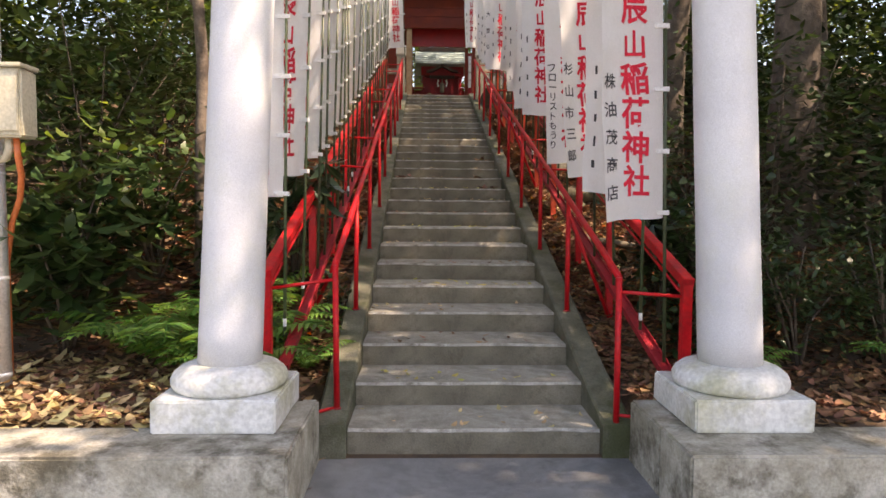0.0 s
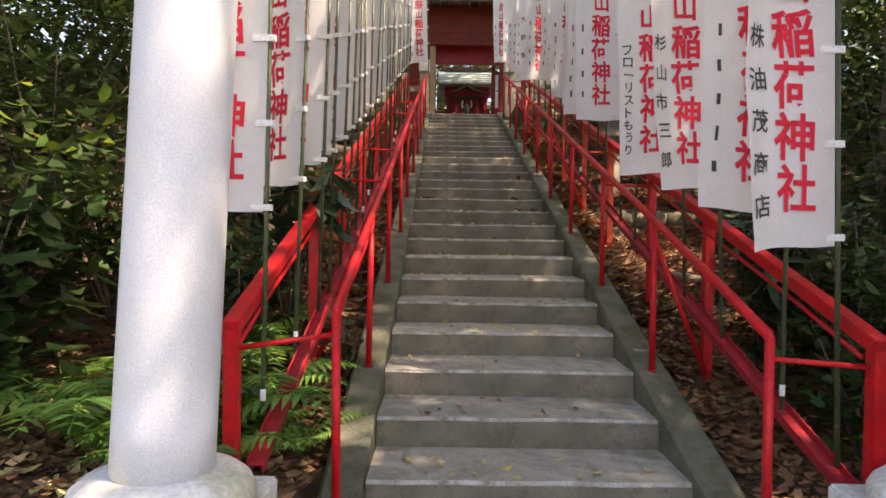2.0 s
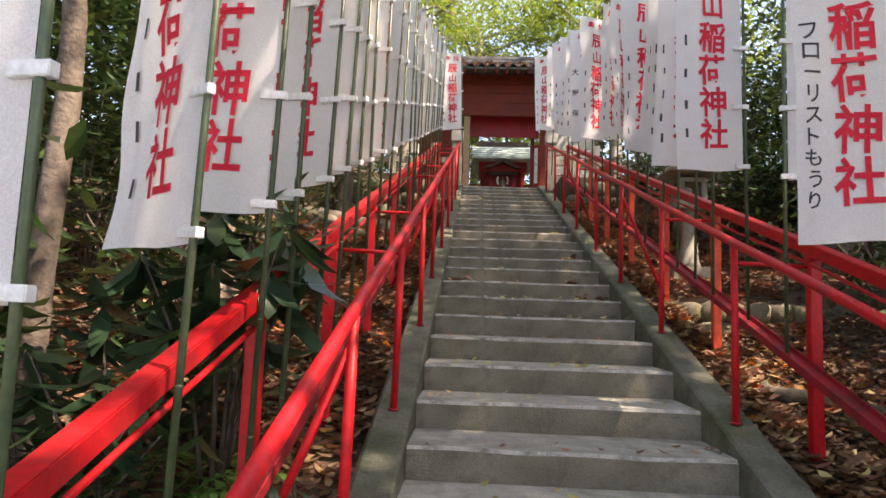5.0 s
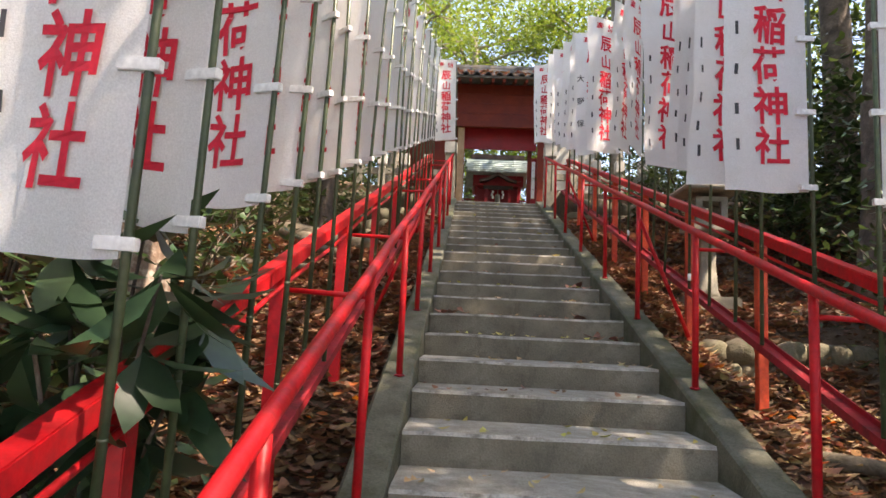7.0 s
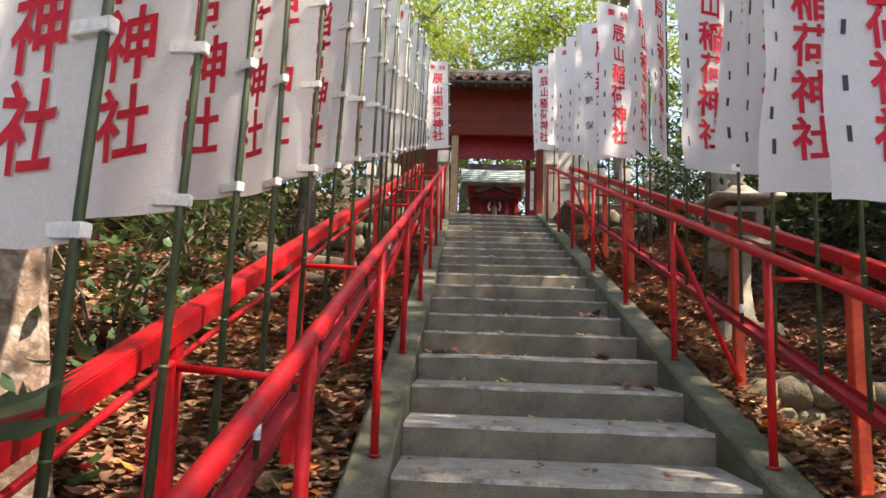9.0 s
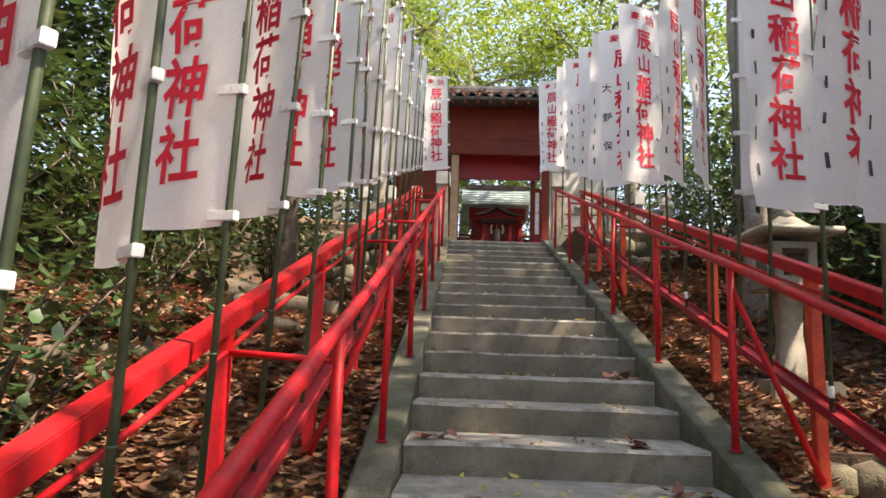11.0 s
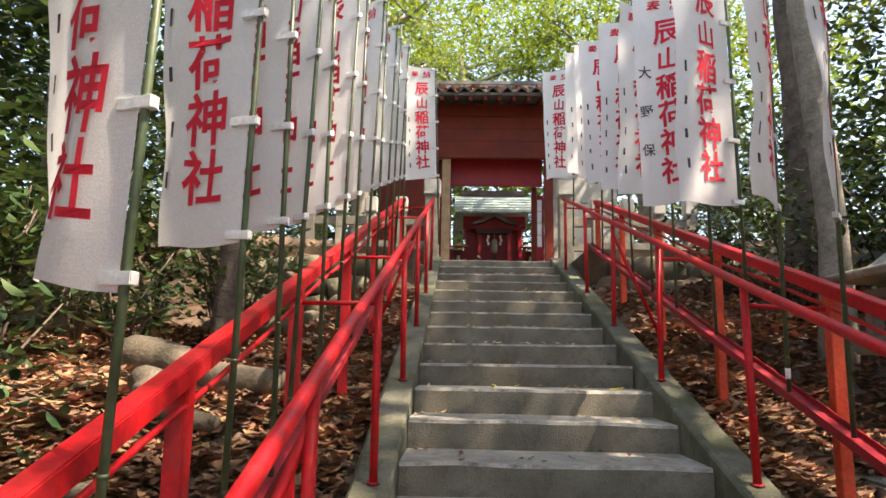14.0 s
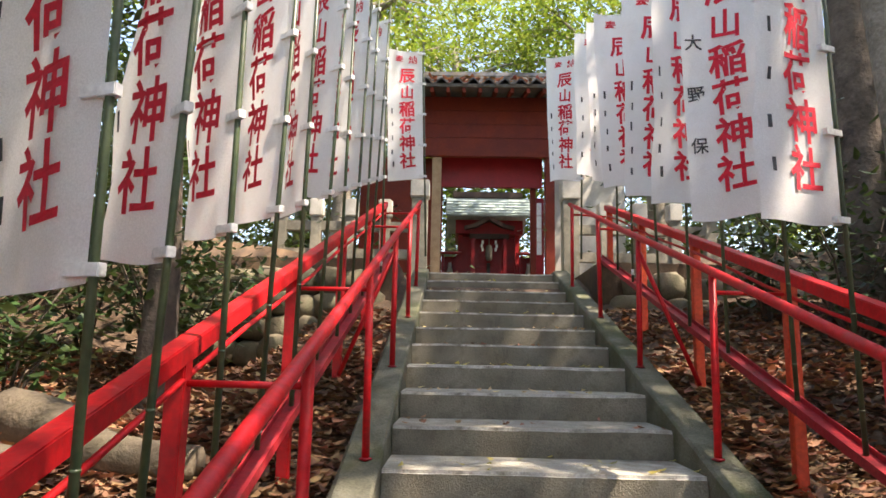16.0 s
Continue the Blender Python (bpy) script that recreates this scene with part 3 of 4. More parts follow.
# ---- gate ----
GX, GY = 0.155, 15.0
gate = thing("shrine_gate", (GX, GY, TOP), "vermilion timber shrine gate with a grey tiled roof", "gate")
for sx in (-1, 1):
    bm = bmesh.new()
    box(bm, sx * 0.92 - 0.075, sx * 0.92 + 0.075, -0.02, 0.13, 0, 2.95, 0.008)
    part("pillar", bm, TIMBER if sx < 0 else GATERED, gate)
    bm = bmesh.new()
    box(bm, sx * (0.88 if sx < 0 else 0.72) - 0.045, sx * (0.88 if sx < 0 else 0.72) + 0.045, 0.6, 0.72, 0, 2.95, 0.008)
    part("rear_pillar", bm, GATERED, gate)
    bm = bmesh.new()
    box(bm, min(sx * 0.99, sx * 2.2), max(sx * 0.99, sx * 2.2), 0.3, 0.38, 0, 2.3)
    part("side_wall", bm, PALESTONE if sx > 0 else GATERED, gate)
for k in range(4):
    bm = bmesh.new()
    z0 = 2.31 + k * 0.235
    box(bm, -1.5, 1.5, -0.05 - 0.004 * (k % 2), 0.0, z0, z0 + 0.231, 0.004)
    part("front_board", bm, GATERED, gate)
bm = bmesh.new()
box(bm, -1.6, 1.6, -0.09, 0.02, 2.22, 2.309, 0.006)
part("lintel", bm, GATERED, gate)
bm = bmesh.new()
box(bm, -0.85, 0.85, 0.42, 0.5, 1.84, 2.95)
part("inner_board", bm, SHRINERED, gate)
bm = bmesh.new()
box(bm, -2.0, 2.0, 0.1, 1.2, 2.96, 3.0)
part("ceiling_board", bm, GATERED, gate)
for k in range(17):
    bm = bmesh.new()
    x = -2.0 + k * 0.25
    beam(bm, (x, -0.72, 3.09), (x, 0.6, 3.45), 0.055, 0.07)
    part("rafter", bm, GATERED, gate, "")
roof = bmesh.new()
beam(roof, (0, -0.74, 3.16), (0, 0.62, 3.56), 4.4, 0.05, 0.01)
beam(roof, (0, 1.98, 3.16), (0, 0.62, 3.56), 4.4, 0.05, 0.01)
roof = part("roof", roof, TILE, gate, "grey tiled roof with leaves on it")
tile_mesh = None
for k in range(19):
    for j in range(4):
        if tile_mesh is None:
            bm = bmesh.new()
            n = 6
            rows_ = []
            for yy in (0.0, 0.37):
                rows_.append([[bm.verts.new((-0.122 + 0.244 * q / n, yy, 0.045 * math.cos(q / n * 2 * math.pi) + o)) for q in range(n + 1)] for o in (0.0, -0.022)])
            for q in range(n):
                for o in (0, 1):
                    bm.faces.new((rows_[0][o][q], rows_[0][o][q + 1], rows_[1][o][q + 1], rows_[1][o][q])).smooth = True
                bm.faces.new((rows_[0][0][q], rows_[0][0][q + 1], rows_[0][1][q + 1], rows_[0][1][q]))
            bmesh.ops.recalc_face_normals(bm, faces=bm.faces[:])
            ob = part("roof_tile", bm, TILE, roof)
            tile_mesh = ob.data
        else:
            ob = new("roof_tile", tile_mesh)
            ob.parent = roof
        ob.location = (-2.2 + k * 0.245, -0.80 + j * 0.345, 3.215 + j * 0.345 * 0.294)
        ob.rotation_euler = (math.atan(0.294), random.uniform(-0.02, 0.02), 0)
bm = bmesh.new()
for k in range(4):
    box(bm, -2.25, 2.25, 0.52 - 0.02 * (3 - k), 0.74 + 0.02 * (3 - k), 3.58 + k * 0.095, 3.668 + k * 0.095, 0.015)
part("ridge", bm, TILE, roof, "stacked grey ridge tiles")
# paper notices on the gate's side
bm = bmesh.new()
for k in range(4):
    bm = bmesh.new()
    box(bm, 0.775, 0.855, 0.56, 0.585, 0.72 + k * 0.225, 0.935 + k * 0.225, 0.004)
    part("paper_panel", bm, PAPER, gate, "white paper panel")
bm = bmesh.new()
box(bm, 0.765, 0.90, 0.59, 0.61, 0.0, 1.7)
part("panel_backing", bm, SHRINERED, gate)

# ---- inner shrine ----
SX, SY = 0.23, 18.0
shrine = thing("small_shrine", (SX, SY, TOP + 0.2), "small crimson shrine house with a pale green copper roof", "shrine")
bm = bmesh.new()
box(bm, -0.95, 0.95, -0.7, 1.2, -0.21, 0.0, 0.02)
part("stone_base", bm, GRANITE, shrine)
bm = bmesh.new()
box(bm, -0.58, 0.58, 0.0, 1.0, 0.0, 1.25, 0.01)
part("body", bm, SHRINERED, shrine)
for sx in (-1, 1):
    bm = bmesh.new()
    box(bm, min(sx * 0.004, sx * 0.21), max(sx * 0.004, sx * 0.21), -0.05, 0.002, 0.1, 1.02, 0.008)
    door = part("door", bm, SHRINERED, shrine)
    for z in (0.3, 0.62, 0.9):
        bm = bmesh.new()
        box(bm, min(sx * 0.03, sx * 0.19), max(sx * 0.03, sx * 0.19), -0.062, -0.051, z, z + 0.03, 0.003)
        part("door_rail", bm, DARKRED, door)
    bm = bmesh.new()
    box(bm, sx * 0.32 - 0.04, sx * 0.32 + 0.04, -0.35, -0.27, 0, 1.2, 0.006)
    part("porch_post", bm, SHRINERED, shrine)
    bm = bmesh.new()
    beam(bm, (0, -0.40, 1.56), (sx * 0.30, -0.40, 1.40), 0.16, 0.08)
    beam(bm, (sx * 0.29, -0.40, 1.405), (sx * 0.50, -0.40, 1.36), 0.16, 0.07)
    part("porch_gable", bm, DARKWOOD, shrine, "dark curved porch gable")
    bm = bmesh.new()
    box(bm, sx * 0.58 - 0.045, sx * 0.58 + 0.045, -0.1, 0.0, 0, 1.3, 0.006)
    part("corner_post", bm, SHRINERED, shrine)
bm = bmesh.new()
box(bm, -0.40, 0.40, -0.36, -0.28, 1.16, 1.26, 0.01)
part("porch_beam", bm, DARKWOOD, shrine)
bm = bmesh.new()
tube(bm, [(0, -0.32, 1.16), (0, -0.32, 1.02)], 0.012, 8)
lathe(bm, [(0.035, -0.02), (0.06, 0.0), (0.07, 0.06), (0.07, 0.22), (0.06, 0.27), (0.035, 0.29)], 16, (0, -0.32, 0.74))
part("paper_lantern", bm, GRANITE, shrine, "pale hanging lantern under the porch")
bm = bmesh.new()
box(bm, -0.035, 0.035, -0.12, -0.08, 0.12, 0.70, 0.006)
part("bell_rope", bm, DARKWOOD, shrine, "dark rope hanging before the doors")
for sx in (-1, 1):
    bm = bmesh.new()
    for j in range(3):
        box(bm, sx * (0.13 + 0.02 * (j % 2)) - 0.022, sx * (0.13 + 0.02 * (j % 2)) + 0.022, -0.365, -0.361, 1.05 - j * 0.075, 1.12 - j * 0.075)
    part("paper_streamer", bm, PAPER, shrine, "white folded paper streamer")
bm = bmesh.new()
box(bm, -0.68, 0.68, -0.3, 1.1, 1.27, 1.55)
part("eave_board", bm, SHRINERED, shrine)
croof = bmesh.new()
beam(croof, (0, -0.48, 1.60), (0, 0.5, 2.18), 1.76, 0.05, 0.015)
beam(croof, (0, 1.48, 1.60), (0, 0.5, 2.18), 1.76, 0.05, 0.015)
croof = part("roof", croof, COPPER, shrine, "pale green copper roof")
for k in range(6):
    bm = bmesh.new()
    f = (k + 0.3) / 6
    beam(bm, (-0.9, -0.48 + 0.98 * f, 1.64 + 0.58 * f), (0.9, -0.48 + 0.98 * f, 1.64 + 0.58 * f), 0.02, 0.02, 0)
    part("roof_seam", bm, COPPER, croof)
bm = bmesh.new()
box(bm, -0.75, 0.75, 0.4, 0.6, 2.18, 2.32, 0.02)
part("ridge", bm, DARKWOOD, croof)
for sx in (-1, 1):
    ped = thing("pedestal", (SX + sx * 0.78, SY - 0.35, TOP), "square crimson box shrine beside the small shrine", "pedestal", "fox pedestals")
    bm = bmesh.new()
    box(bm, -0.17, 0.17, -0.15, 0.15, 0, 0.58, 0.012)
    part("block", bm, SHRINERED, ped)
    for ex in (-1, 1):
        bm = bmesh.new()
        box(bm, ex * 0.145 - 0.025, ex * 0.145 + 0.025, -0.15, 0.15, 0.58, 1.0, 0.006)
        part("side_board", bm, SHRINERED, ped)
    bm = bmesh.new()
    box(bm, -0.17, 0.17, 0.11, 0.15, 0.58, 1.0, 0.004)
    part("back_board", bm, SHRINERED, ped)
    bm = bmesh.new()
    beam(bm, (0, -0.2, 1.02), (0, 0.2, 1.10), 0.44, 0.04)
    part("roof", bm, SHRINERED, ped)
    bm = bmesh.new()
    lathe(bm, [(0.06, 0), (0.068, 0.05), (0.05, 0.13), (0.036, 0.17), (0.042, 0.21), (0.02, 0.25), (0.006, 0.262)], 14)
    for ex in (-1, 1):
        bmesh.ops.create_cone(bm, segments=6, radius1=0.014, radius2=0.002, depth=0.05, matrix=Matrix.Translation((ex * 0.02, 0, 0.27)))
    rough(bm, 0.003, 9)
    fox = link_mesh("fox_statue", bm, PALESTONE)
    fox.location = (SX + sx * 0.78, SY - 0.40, TOP + 0.58)
    tagged(fox, "small white stone fox statue in a crimson box", "statue", "fox statues")
    bm = bmesh.new()
    bmesh.ops.create_icosphere(bm, subdivisions=3, radius=0.13)
    for v in bm.verts:
        v.co.z *= 0.85
    rough(bm, 0.02, 6, sx)
    plinth = thing("pedestal", (SX + sx * 0.66, SY - 1.5, TOP), "low crimson block before the shrine", "pedestal", "fox pedestals")
    bq = bmesh.new()
    box(bq, -0.15, 0.15, -0.15, 0.15, 0, 0.22, 0.012)
    part("block", bq, SHRINERED, plinth)
    rock = link_mesh("white_stone", bm, PALESTONE, smooth=True)
    rock.location = (SX + sx * 0.66, SY - 1.5, TOP + 0.3)
    tagged(rock, "rounded white stone on a low crimson block", "stone")

# ---- stone fence each side of the gate ----
for sx in (-1, 1):
    fence = thing("stone_fence", (sx * 1.0 + 0.08, 13.2, TOP), "pale cut-stone shrine fence with square posts and rails", "fence", "stone fences")
    for k in range(5):
        x = sx * k * 0.46
        h = 1.32 if k == 0 else 1.05
        w = 0.105 if k == 0 else 0.07
        bm = bmesh.new()
        box(bm, x - w, x + w, -w, w, 0, h - 0.24, 0.01)
        part("fence_post", bm, GRANITE, fence)
        bm = bmesh.new()
        box(bm, x - w - 0.02, x + w + 0.02, -w - 0.02, w + 0.02, h - 0.238, h, 0.015)
        part("cap", bm, PALESTONE, fence, "white stone cap")
    for z in (0.25, 0.62):
        bm = bmesh.new()
        box(bm, min(0, sx * 1.95), max(0, sx * 1.95), -0.045, 0.045, z, z + 0.13, 0.008)
        part("fence_rail", bm, GRANITE, fence)


# ---- stones ----
def boulder(name, at, size, seed, label, category, parent=None, group=""):
    bm = bmesh.new()
    bmesh.ops.create_icosphere(bm, subdivisions=2, radius=1)
    for v in bm.verts:
        v.co = Vector([math.copysign(abs(c) ** 0.72, c) for c in v.co])
        v.co += noise.noise_vector(v.co * 1.3 + Vector((seed * 3.1, seed, 0))) * 0.30
        v.co = Vector((v.co.x * size[0], v.co.y * size[1], v.co.z * size[2]))
    ob = link_mesh(name, bm, FIELDSTONE, parent, smooth=True)
    ob.location = at
    if label:
        tagged(ob, label, category, group)
    return ob


for sx in (-1, 1):
    sw = thing("stone_wall", (sx * 1.15, 11.0, 3.2), "rough dry-stone wall of rounded field stones under the landing", "stone wall", "dry-stone walls")
    bm = bmesh.new()
    box(bm, min(sx * -0.1, sx * 1.9), max(sx * -0.1, sx * 1.9), 0.35, 1.8, -0.4, TOP - 3.2 - 0.02)
    part("fill", bm, SOIL, sw)
    for r in range(4):
        x = 0.02 + 0.13 * (r % 2)
        while x < 1.75:
            w = random.uniform(0.19, 0.36)
            boulder("stone", (sx * (x + w / 2), 0.18 + r * 0.07 + random.uniform(-0.04, 0.04), -0.06 + r * 0.245 + random.uniform(-0.03, 0.03)), (w * 0.60, 0.19, random.uniform(0.13, 0.18)), x * 7 + r * 31 + sx, "", "", sw)
            x += w
rw = thing("stone_wall", (1.5, 5.9, 1.38), "low wall of squared brown stones below the lantern", "stone wall", "dry-stone walls")
bm = bmesh.new()
box(bm, 0.1, 2.6, 0.1, 2.4, -0.6, 0.40, 0.02)
rough(cut(bm, 3), 0.02, 3)
part("fill", bm, SOIL, rw)
for r in range(3):
    x = 0.0
    while x < 2.4:
        w = random.uniform(0.16, 0.26)
        boulder("stone", (x + w / 2, 0.02, -0.12 + r * 0.19), (w * 0.58, 0.13, 0.11), x * 5 + r * 17 + 3, "", "", rw)
        x += w

# ---- stone lantern ----
lan = thing("stone_lantern", (2.05, 7.2, 1.98), "weathered grey stone lantern with a curved square roof", "stone lantern")
bm = bmesh.new()
box(bm, -0.27, 0.27, -0.27, 0.27, 0, 0.2, 0.02)
part("base", bm, GRANITE, lan)
bm = bmesh.new()
lathe(bm, [(0.16, 0), (0.13, 0.06), (0.10, 0.35), (0.115, 0.6), (0.15, 0.68)], 4, (0, 0, 0.2))
bmesh.ops.rotate(bm, verts=bm.verts[:], matrix=Matrix.Rotation(radians(45), 3, "Z"))
part("shaft", bm, GRANITE, lan)
bm = bmesh.new()
box(bm, -0.22, 0.22, -0.22, 0.22, 0.88, 0.98, 0.015)
part("platform", bm, GRANITE, lan)
bm = bmesh.new()
for a in (-1, 1):
    for b in (-1, 1):
        box(bm, a * 0.13 - 0.035, a * 0.13 + 0.035, b * 0.13 - 0.035, b * 0.13 + 0.035, 0.98, 1.2, 0.005)
box(bm, -0.165, 0.165, -0.165, 0.165, 1.2, 1.25)
part("fire_box", bm, GRANITE, lan)
bm = bmesh.new()
prof = [(0.42, 1.25), (0.44, 1.28), (0.43, 1.30), (0.3, 1.335), (0.18, 1.40), (0.09, 1.47)]
lathe(bm, prof, 4)
bmesh.ops.rotate(bm, verts=bm.verts[:], matrix=Matrix.Rotation(radians(45), 3, "Z"))
for v in bm.verts:
    r = math.hypot(v.co.x, v.co.y)
    if r > 0.4:
        v.co.z += 0.05
part("roof", bm, GRANITE, lan)
bm = bmesh.new()
lathe(bm, [(0.07, 1.46), (0.085, 1.49), (0.05, 1.52), (0.075, 1.56), (0.05, 1.61), (0.006, 1.66)], 16)
part("finial", bm, GRANITE, lan)

# ---- meter box on its pipe ----
mb = thing("meter_box", (-2.74, 0.05, 0.32), "beige steel meter box on a galvanised pipe pole", "utility box")
bm = bmesh.new()
tube(bm, [(0, 0, -0.05), (0, 0, 3.2)], 0.044, 20)
part("pole", bm, STEEL, mb)
bm = bmesh.new()
box(bm, -0.03, 0.27, -0.2, -0.045, 1.5, 1.87, 0.012)
body = part("box", bm, BEIGE, mb)
bm = bmesh.new()
box(bm, -0.05, 0.285, -0.225, -0.04, 1.872, 1.895, 0.006)
part("rain_hood", bm, BEIGE, body)
bm = bmesh.new()
box(bm, 0.06, 0.255, -0.212, -0.201, 1.53, 1.85, 0.006)
part("cover", bm, BEIGE, body)
bm = bmesh.new()
box(bm, 0.075, 0.095, -0.222, -0.212, 1.66, 1.72, 0.004)
part("latch", bm, STEEL, body)
bm = bmesh.new()
tube(bm, [(0.15, -0.12, 1.5), (0.15, -0.12, 1.44), (0.12, -0.1, 1.395), (0.07, -0.07, 1.385), (0.0, -0.04, 1.41)], 0.022, 12)
part("conduit_bend", bm, BEIGE, mb)
bm = bmesh.new()
tube(bm, [(0.19, -0.12, 1.5), (0.19, -0.11, 1.40), (0.17, -0.05, 1.30), (0.11, 0.03, 1.17), (0.04, 0.065, 1.04), (0.0, 0.066, 0.8), (0.0, 0.066, 0.0)], 0.017, 10)
part("cable_conduit", bm, ORANGE, mb, "orange flexible conduit")
bm = bmesh.new()
for z in (0.14, 0.7, 1.3):
    lathe(bm, [(0.0445, z), (0.047, z + 0.004), (0.047, z + 0.02), (0.0445, z + 0.024)], 20)
part("strap", bm, STEEL, mb)


# ---- plants ----
def leaf_mesh(name, centres, normals_up, lengths, widths, material, parent=None, droop=0.5, seed=1, kite=True):
    """Many folded leaves in one mesh: each has a stalk end, two sides and a tip."""
    r = np.random.RandomState(seed)
    n = len(centres)
    c = np.asarray(centres, dtype=float)
    az = r.uniform(0, 2 * np.pi, n)
    el = r.uniform(-0.9, 0.45, n) * droop * 1.6 + normals_up
    way = np.stack([np.cos(az) * np.cos(el), np.sin(az) * np.cos(el), np.sin(el)], 1)
    side = np.stack([-np.sin(az), np.cos(az), r.uniform(-0.5, 0.5, n)], 1)
    side /= np.linalg.norm(side, axis=1)[:, None]
    up = np.cross(side, way)
    L = np.asarray(lengths)[:, None] * r.uniform(0.65, 1.25, (n, 1))
    W = np.asarray(widths)[:, None] * r.uniform(0.75, 1.2, (n, 1))
    p0 = c
    mid1 = c + way * L * 0.33
    mid2 = c + way * L * 0.68 - up * L * 0.03
    tip = c + way * L - up * L * 0.14
    v = np.stack([p0, mid1 + side * W * 0.5 + up * W * 0.12, mid1 - side * W * 0.5 + up * W * 0.12, mid2 + side * W * 0.4 + up * W * 0.08, mid2 - side * W * 0.4 + up * W * 0.08, tip], 1).reshape(-1, 3)
    base = (np.arange(n) * 6)[:, None]
    f3a, f4, f3b = base + [0, 2, 1], base + [1, 2, 4, 3], base + [3, 4, 5]
    loops = np.concatenate([f3a, f4, f3b], 1).ravel()
    starts = (np.arange(n)[:, None] * 10 + np.array([0, 3, 7])).ravel()
    me = bpy.data.meshes.new(name)
    me.vertices.add(n * 6)
    me.vertices.foreach_set("co", v.ravel())
    me.loops.add(len(loops))
    me.loops.foreach_set("vertex_index", loops)
    me.polygons.add(n * 3)
    me.polygons.foreach_set("loop_start", starts)
    me.update(calc_edges=True)
    me.validate()
    me.materials.append(material)
    ob = new(name, me)
    if parent:
        ob.parent = parent
    return ob


def shrub(at, radius, height, leaves, length, seed, label, material=None, name="shrub"):
    """A broad-leaved bush: forked stems and leaves in clumps round their ends."""
    r = random.Random(seed)
    q = np.random.RandomState(seed)
    ob = thing(name, at, label, "shrub", "woodland shrubs")
    bm = bmesh.new()
    ends = []
    for k in range(9):
        a, d = r.uniform(0, 6.28), radius * r.uniform(0.3, 1.0)
        tip = Vector((d * math.cos(a), d * math.sin(a), height * r.uniform(0.45, 1.0)))
        midp = Vector((tip.x * 0.4 + r.uniform(-0.05, 0.05), tip.y * 0.4, tip.z * 0.55))
        tube(bm, [(0, 0, -0.1), midp, tip], [0.014, 0.009, 0.004], 5)
        ends += [tip, (midp + tip) / 2, midp]
    part("stem", bm, BARK, ob)
    pts_ = []
    for k in range(leaves):
        e = ends[q.randint(len(ends))]
        s = radius * 0.3
        pts_.append((e.x + q.normal() * s, e.y + q.normal() * s, max(0.03, e.z + q.normal() * s * 0.8)))
    leaf_mesh("foliage", pts_, np.zeros(leaves), np.full(leaves, length), np.full(leaves, length * 0.36), material or LEAF, ob, 0.6, seed)
    return ob


def tree(at, radius, height, seed, bark, label, lean=(0, 0), crown=(2.5, 4.0, 2.0), leaves=6000, leaf=0.13, limbs=6, material=None, fork=0.55):
    """Tapered trunk with limbs and a ragged crown in clumps."""
    r = random.Random(seed)
    q = np.random.RandomState(seed)
    ob = thing("tree", at, label, "tree", "woodland trees")
    bm = bmesh.new()
    path_ = []
    for k in range(15):
        f = k / 14
        path_.append((lean[0] * f * height + 0.10 * noise.noise(Vector((f * 4, seed, 0))), lean[1] * f * height + 0.10 * noise.noise(Vector((f * 4, seed, 7))), -0.3 + f * height))
    tube(bm, path_, [radius * (1.35 - 0.35 * min(1, k / 2)) * (1 - 0.06 * k / 14 * 8 * 0.9) for k in range(15)], 14)
    rough(bm, radius * 0.10, 5.0, seed)
    part("trunk", bm, bark, ob)
    ends = []
    for k in range(limbs):
        bm = bmesh.new()
        f = r.uniform(fork, 0.98)
        i = int(f * 14)
        a = r.uniform(0, 6.28)
        start = Vector(path_[i])
        reach = crown[0] * r.uniform(0.5, 1.0)
        tip = start + Vector((reach * math.cos(a), reach * math.sin(a), r.uniform(0.2, 1.2)))
        mid = (start + tip) / 2 + Vector((0, 0, 0.25))
        tube(bm, [start, mid, tip], [radius * 0.42, radius * 0.25, 0.012], 7)
        ends += [mid, tip, (mid + tip) / 2]
        for _ in range(3):
            tw = mid.lerp(tip, r.uniform(0.1, 0.9)) + Vector((r.uniform(-0.8, 0.8), r.uniform(-0.8, 0.8), r.uniform(-0.4, 0.6)))
            tube(bm, [mid.lerp(tip, 0.4), tw], [radius * 0.12, 0.006], 5)
            ends.append(tw)
        part("limb", bm, bark, ob)
    base = Vector(path_[-1])
    pts_ = []
    clumps = [Vector((base.x + q.normal() * crown[0] * 0.55, base.y + q.normal() * crown[0] * 0.55, base.z - 0.35 * crown[1] + q.normal() * crown[1] * 0.33)) for _ in range(22)] + ends
    per = max(1, leaves // len(clumps))
    for c in clumps:
        s = q.uniform(0.25, 0.6)
        g = q.normal(size=(per, 3)) * s * np.array([1, 1, 0.55])
        pts_.append(g + np.array(c))
    pts_ = np.concatenate(pts_)
    n = len(pts_)
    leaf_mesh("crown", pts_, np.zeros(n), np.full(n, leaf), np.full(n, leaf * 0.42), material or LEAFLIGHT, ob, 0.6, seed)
    return ob


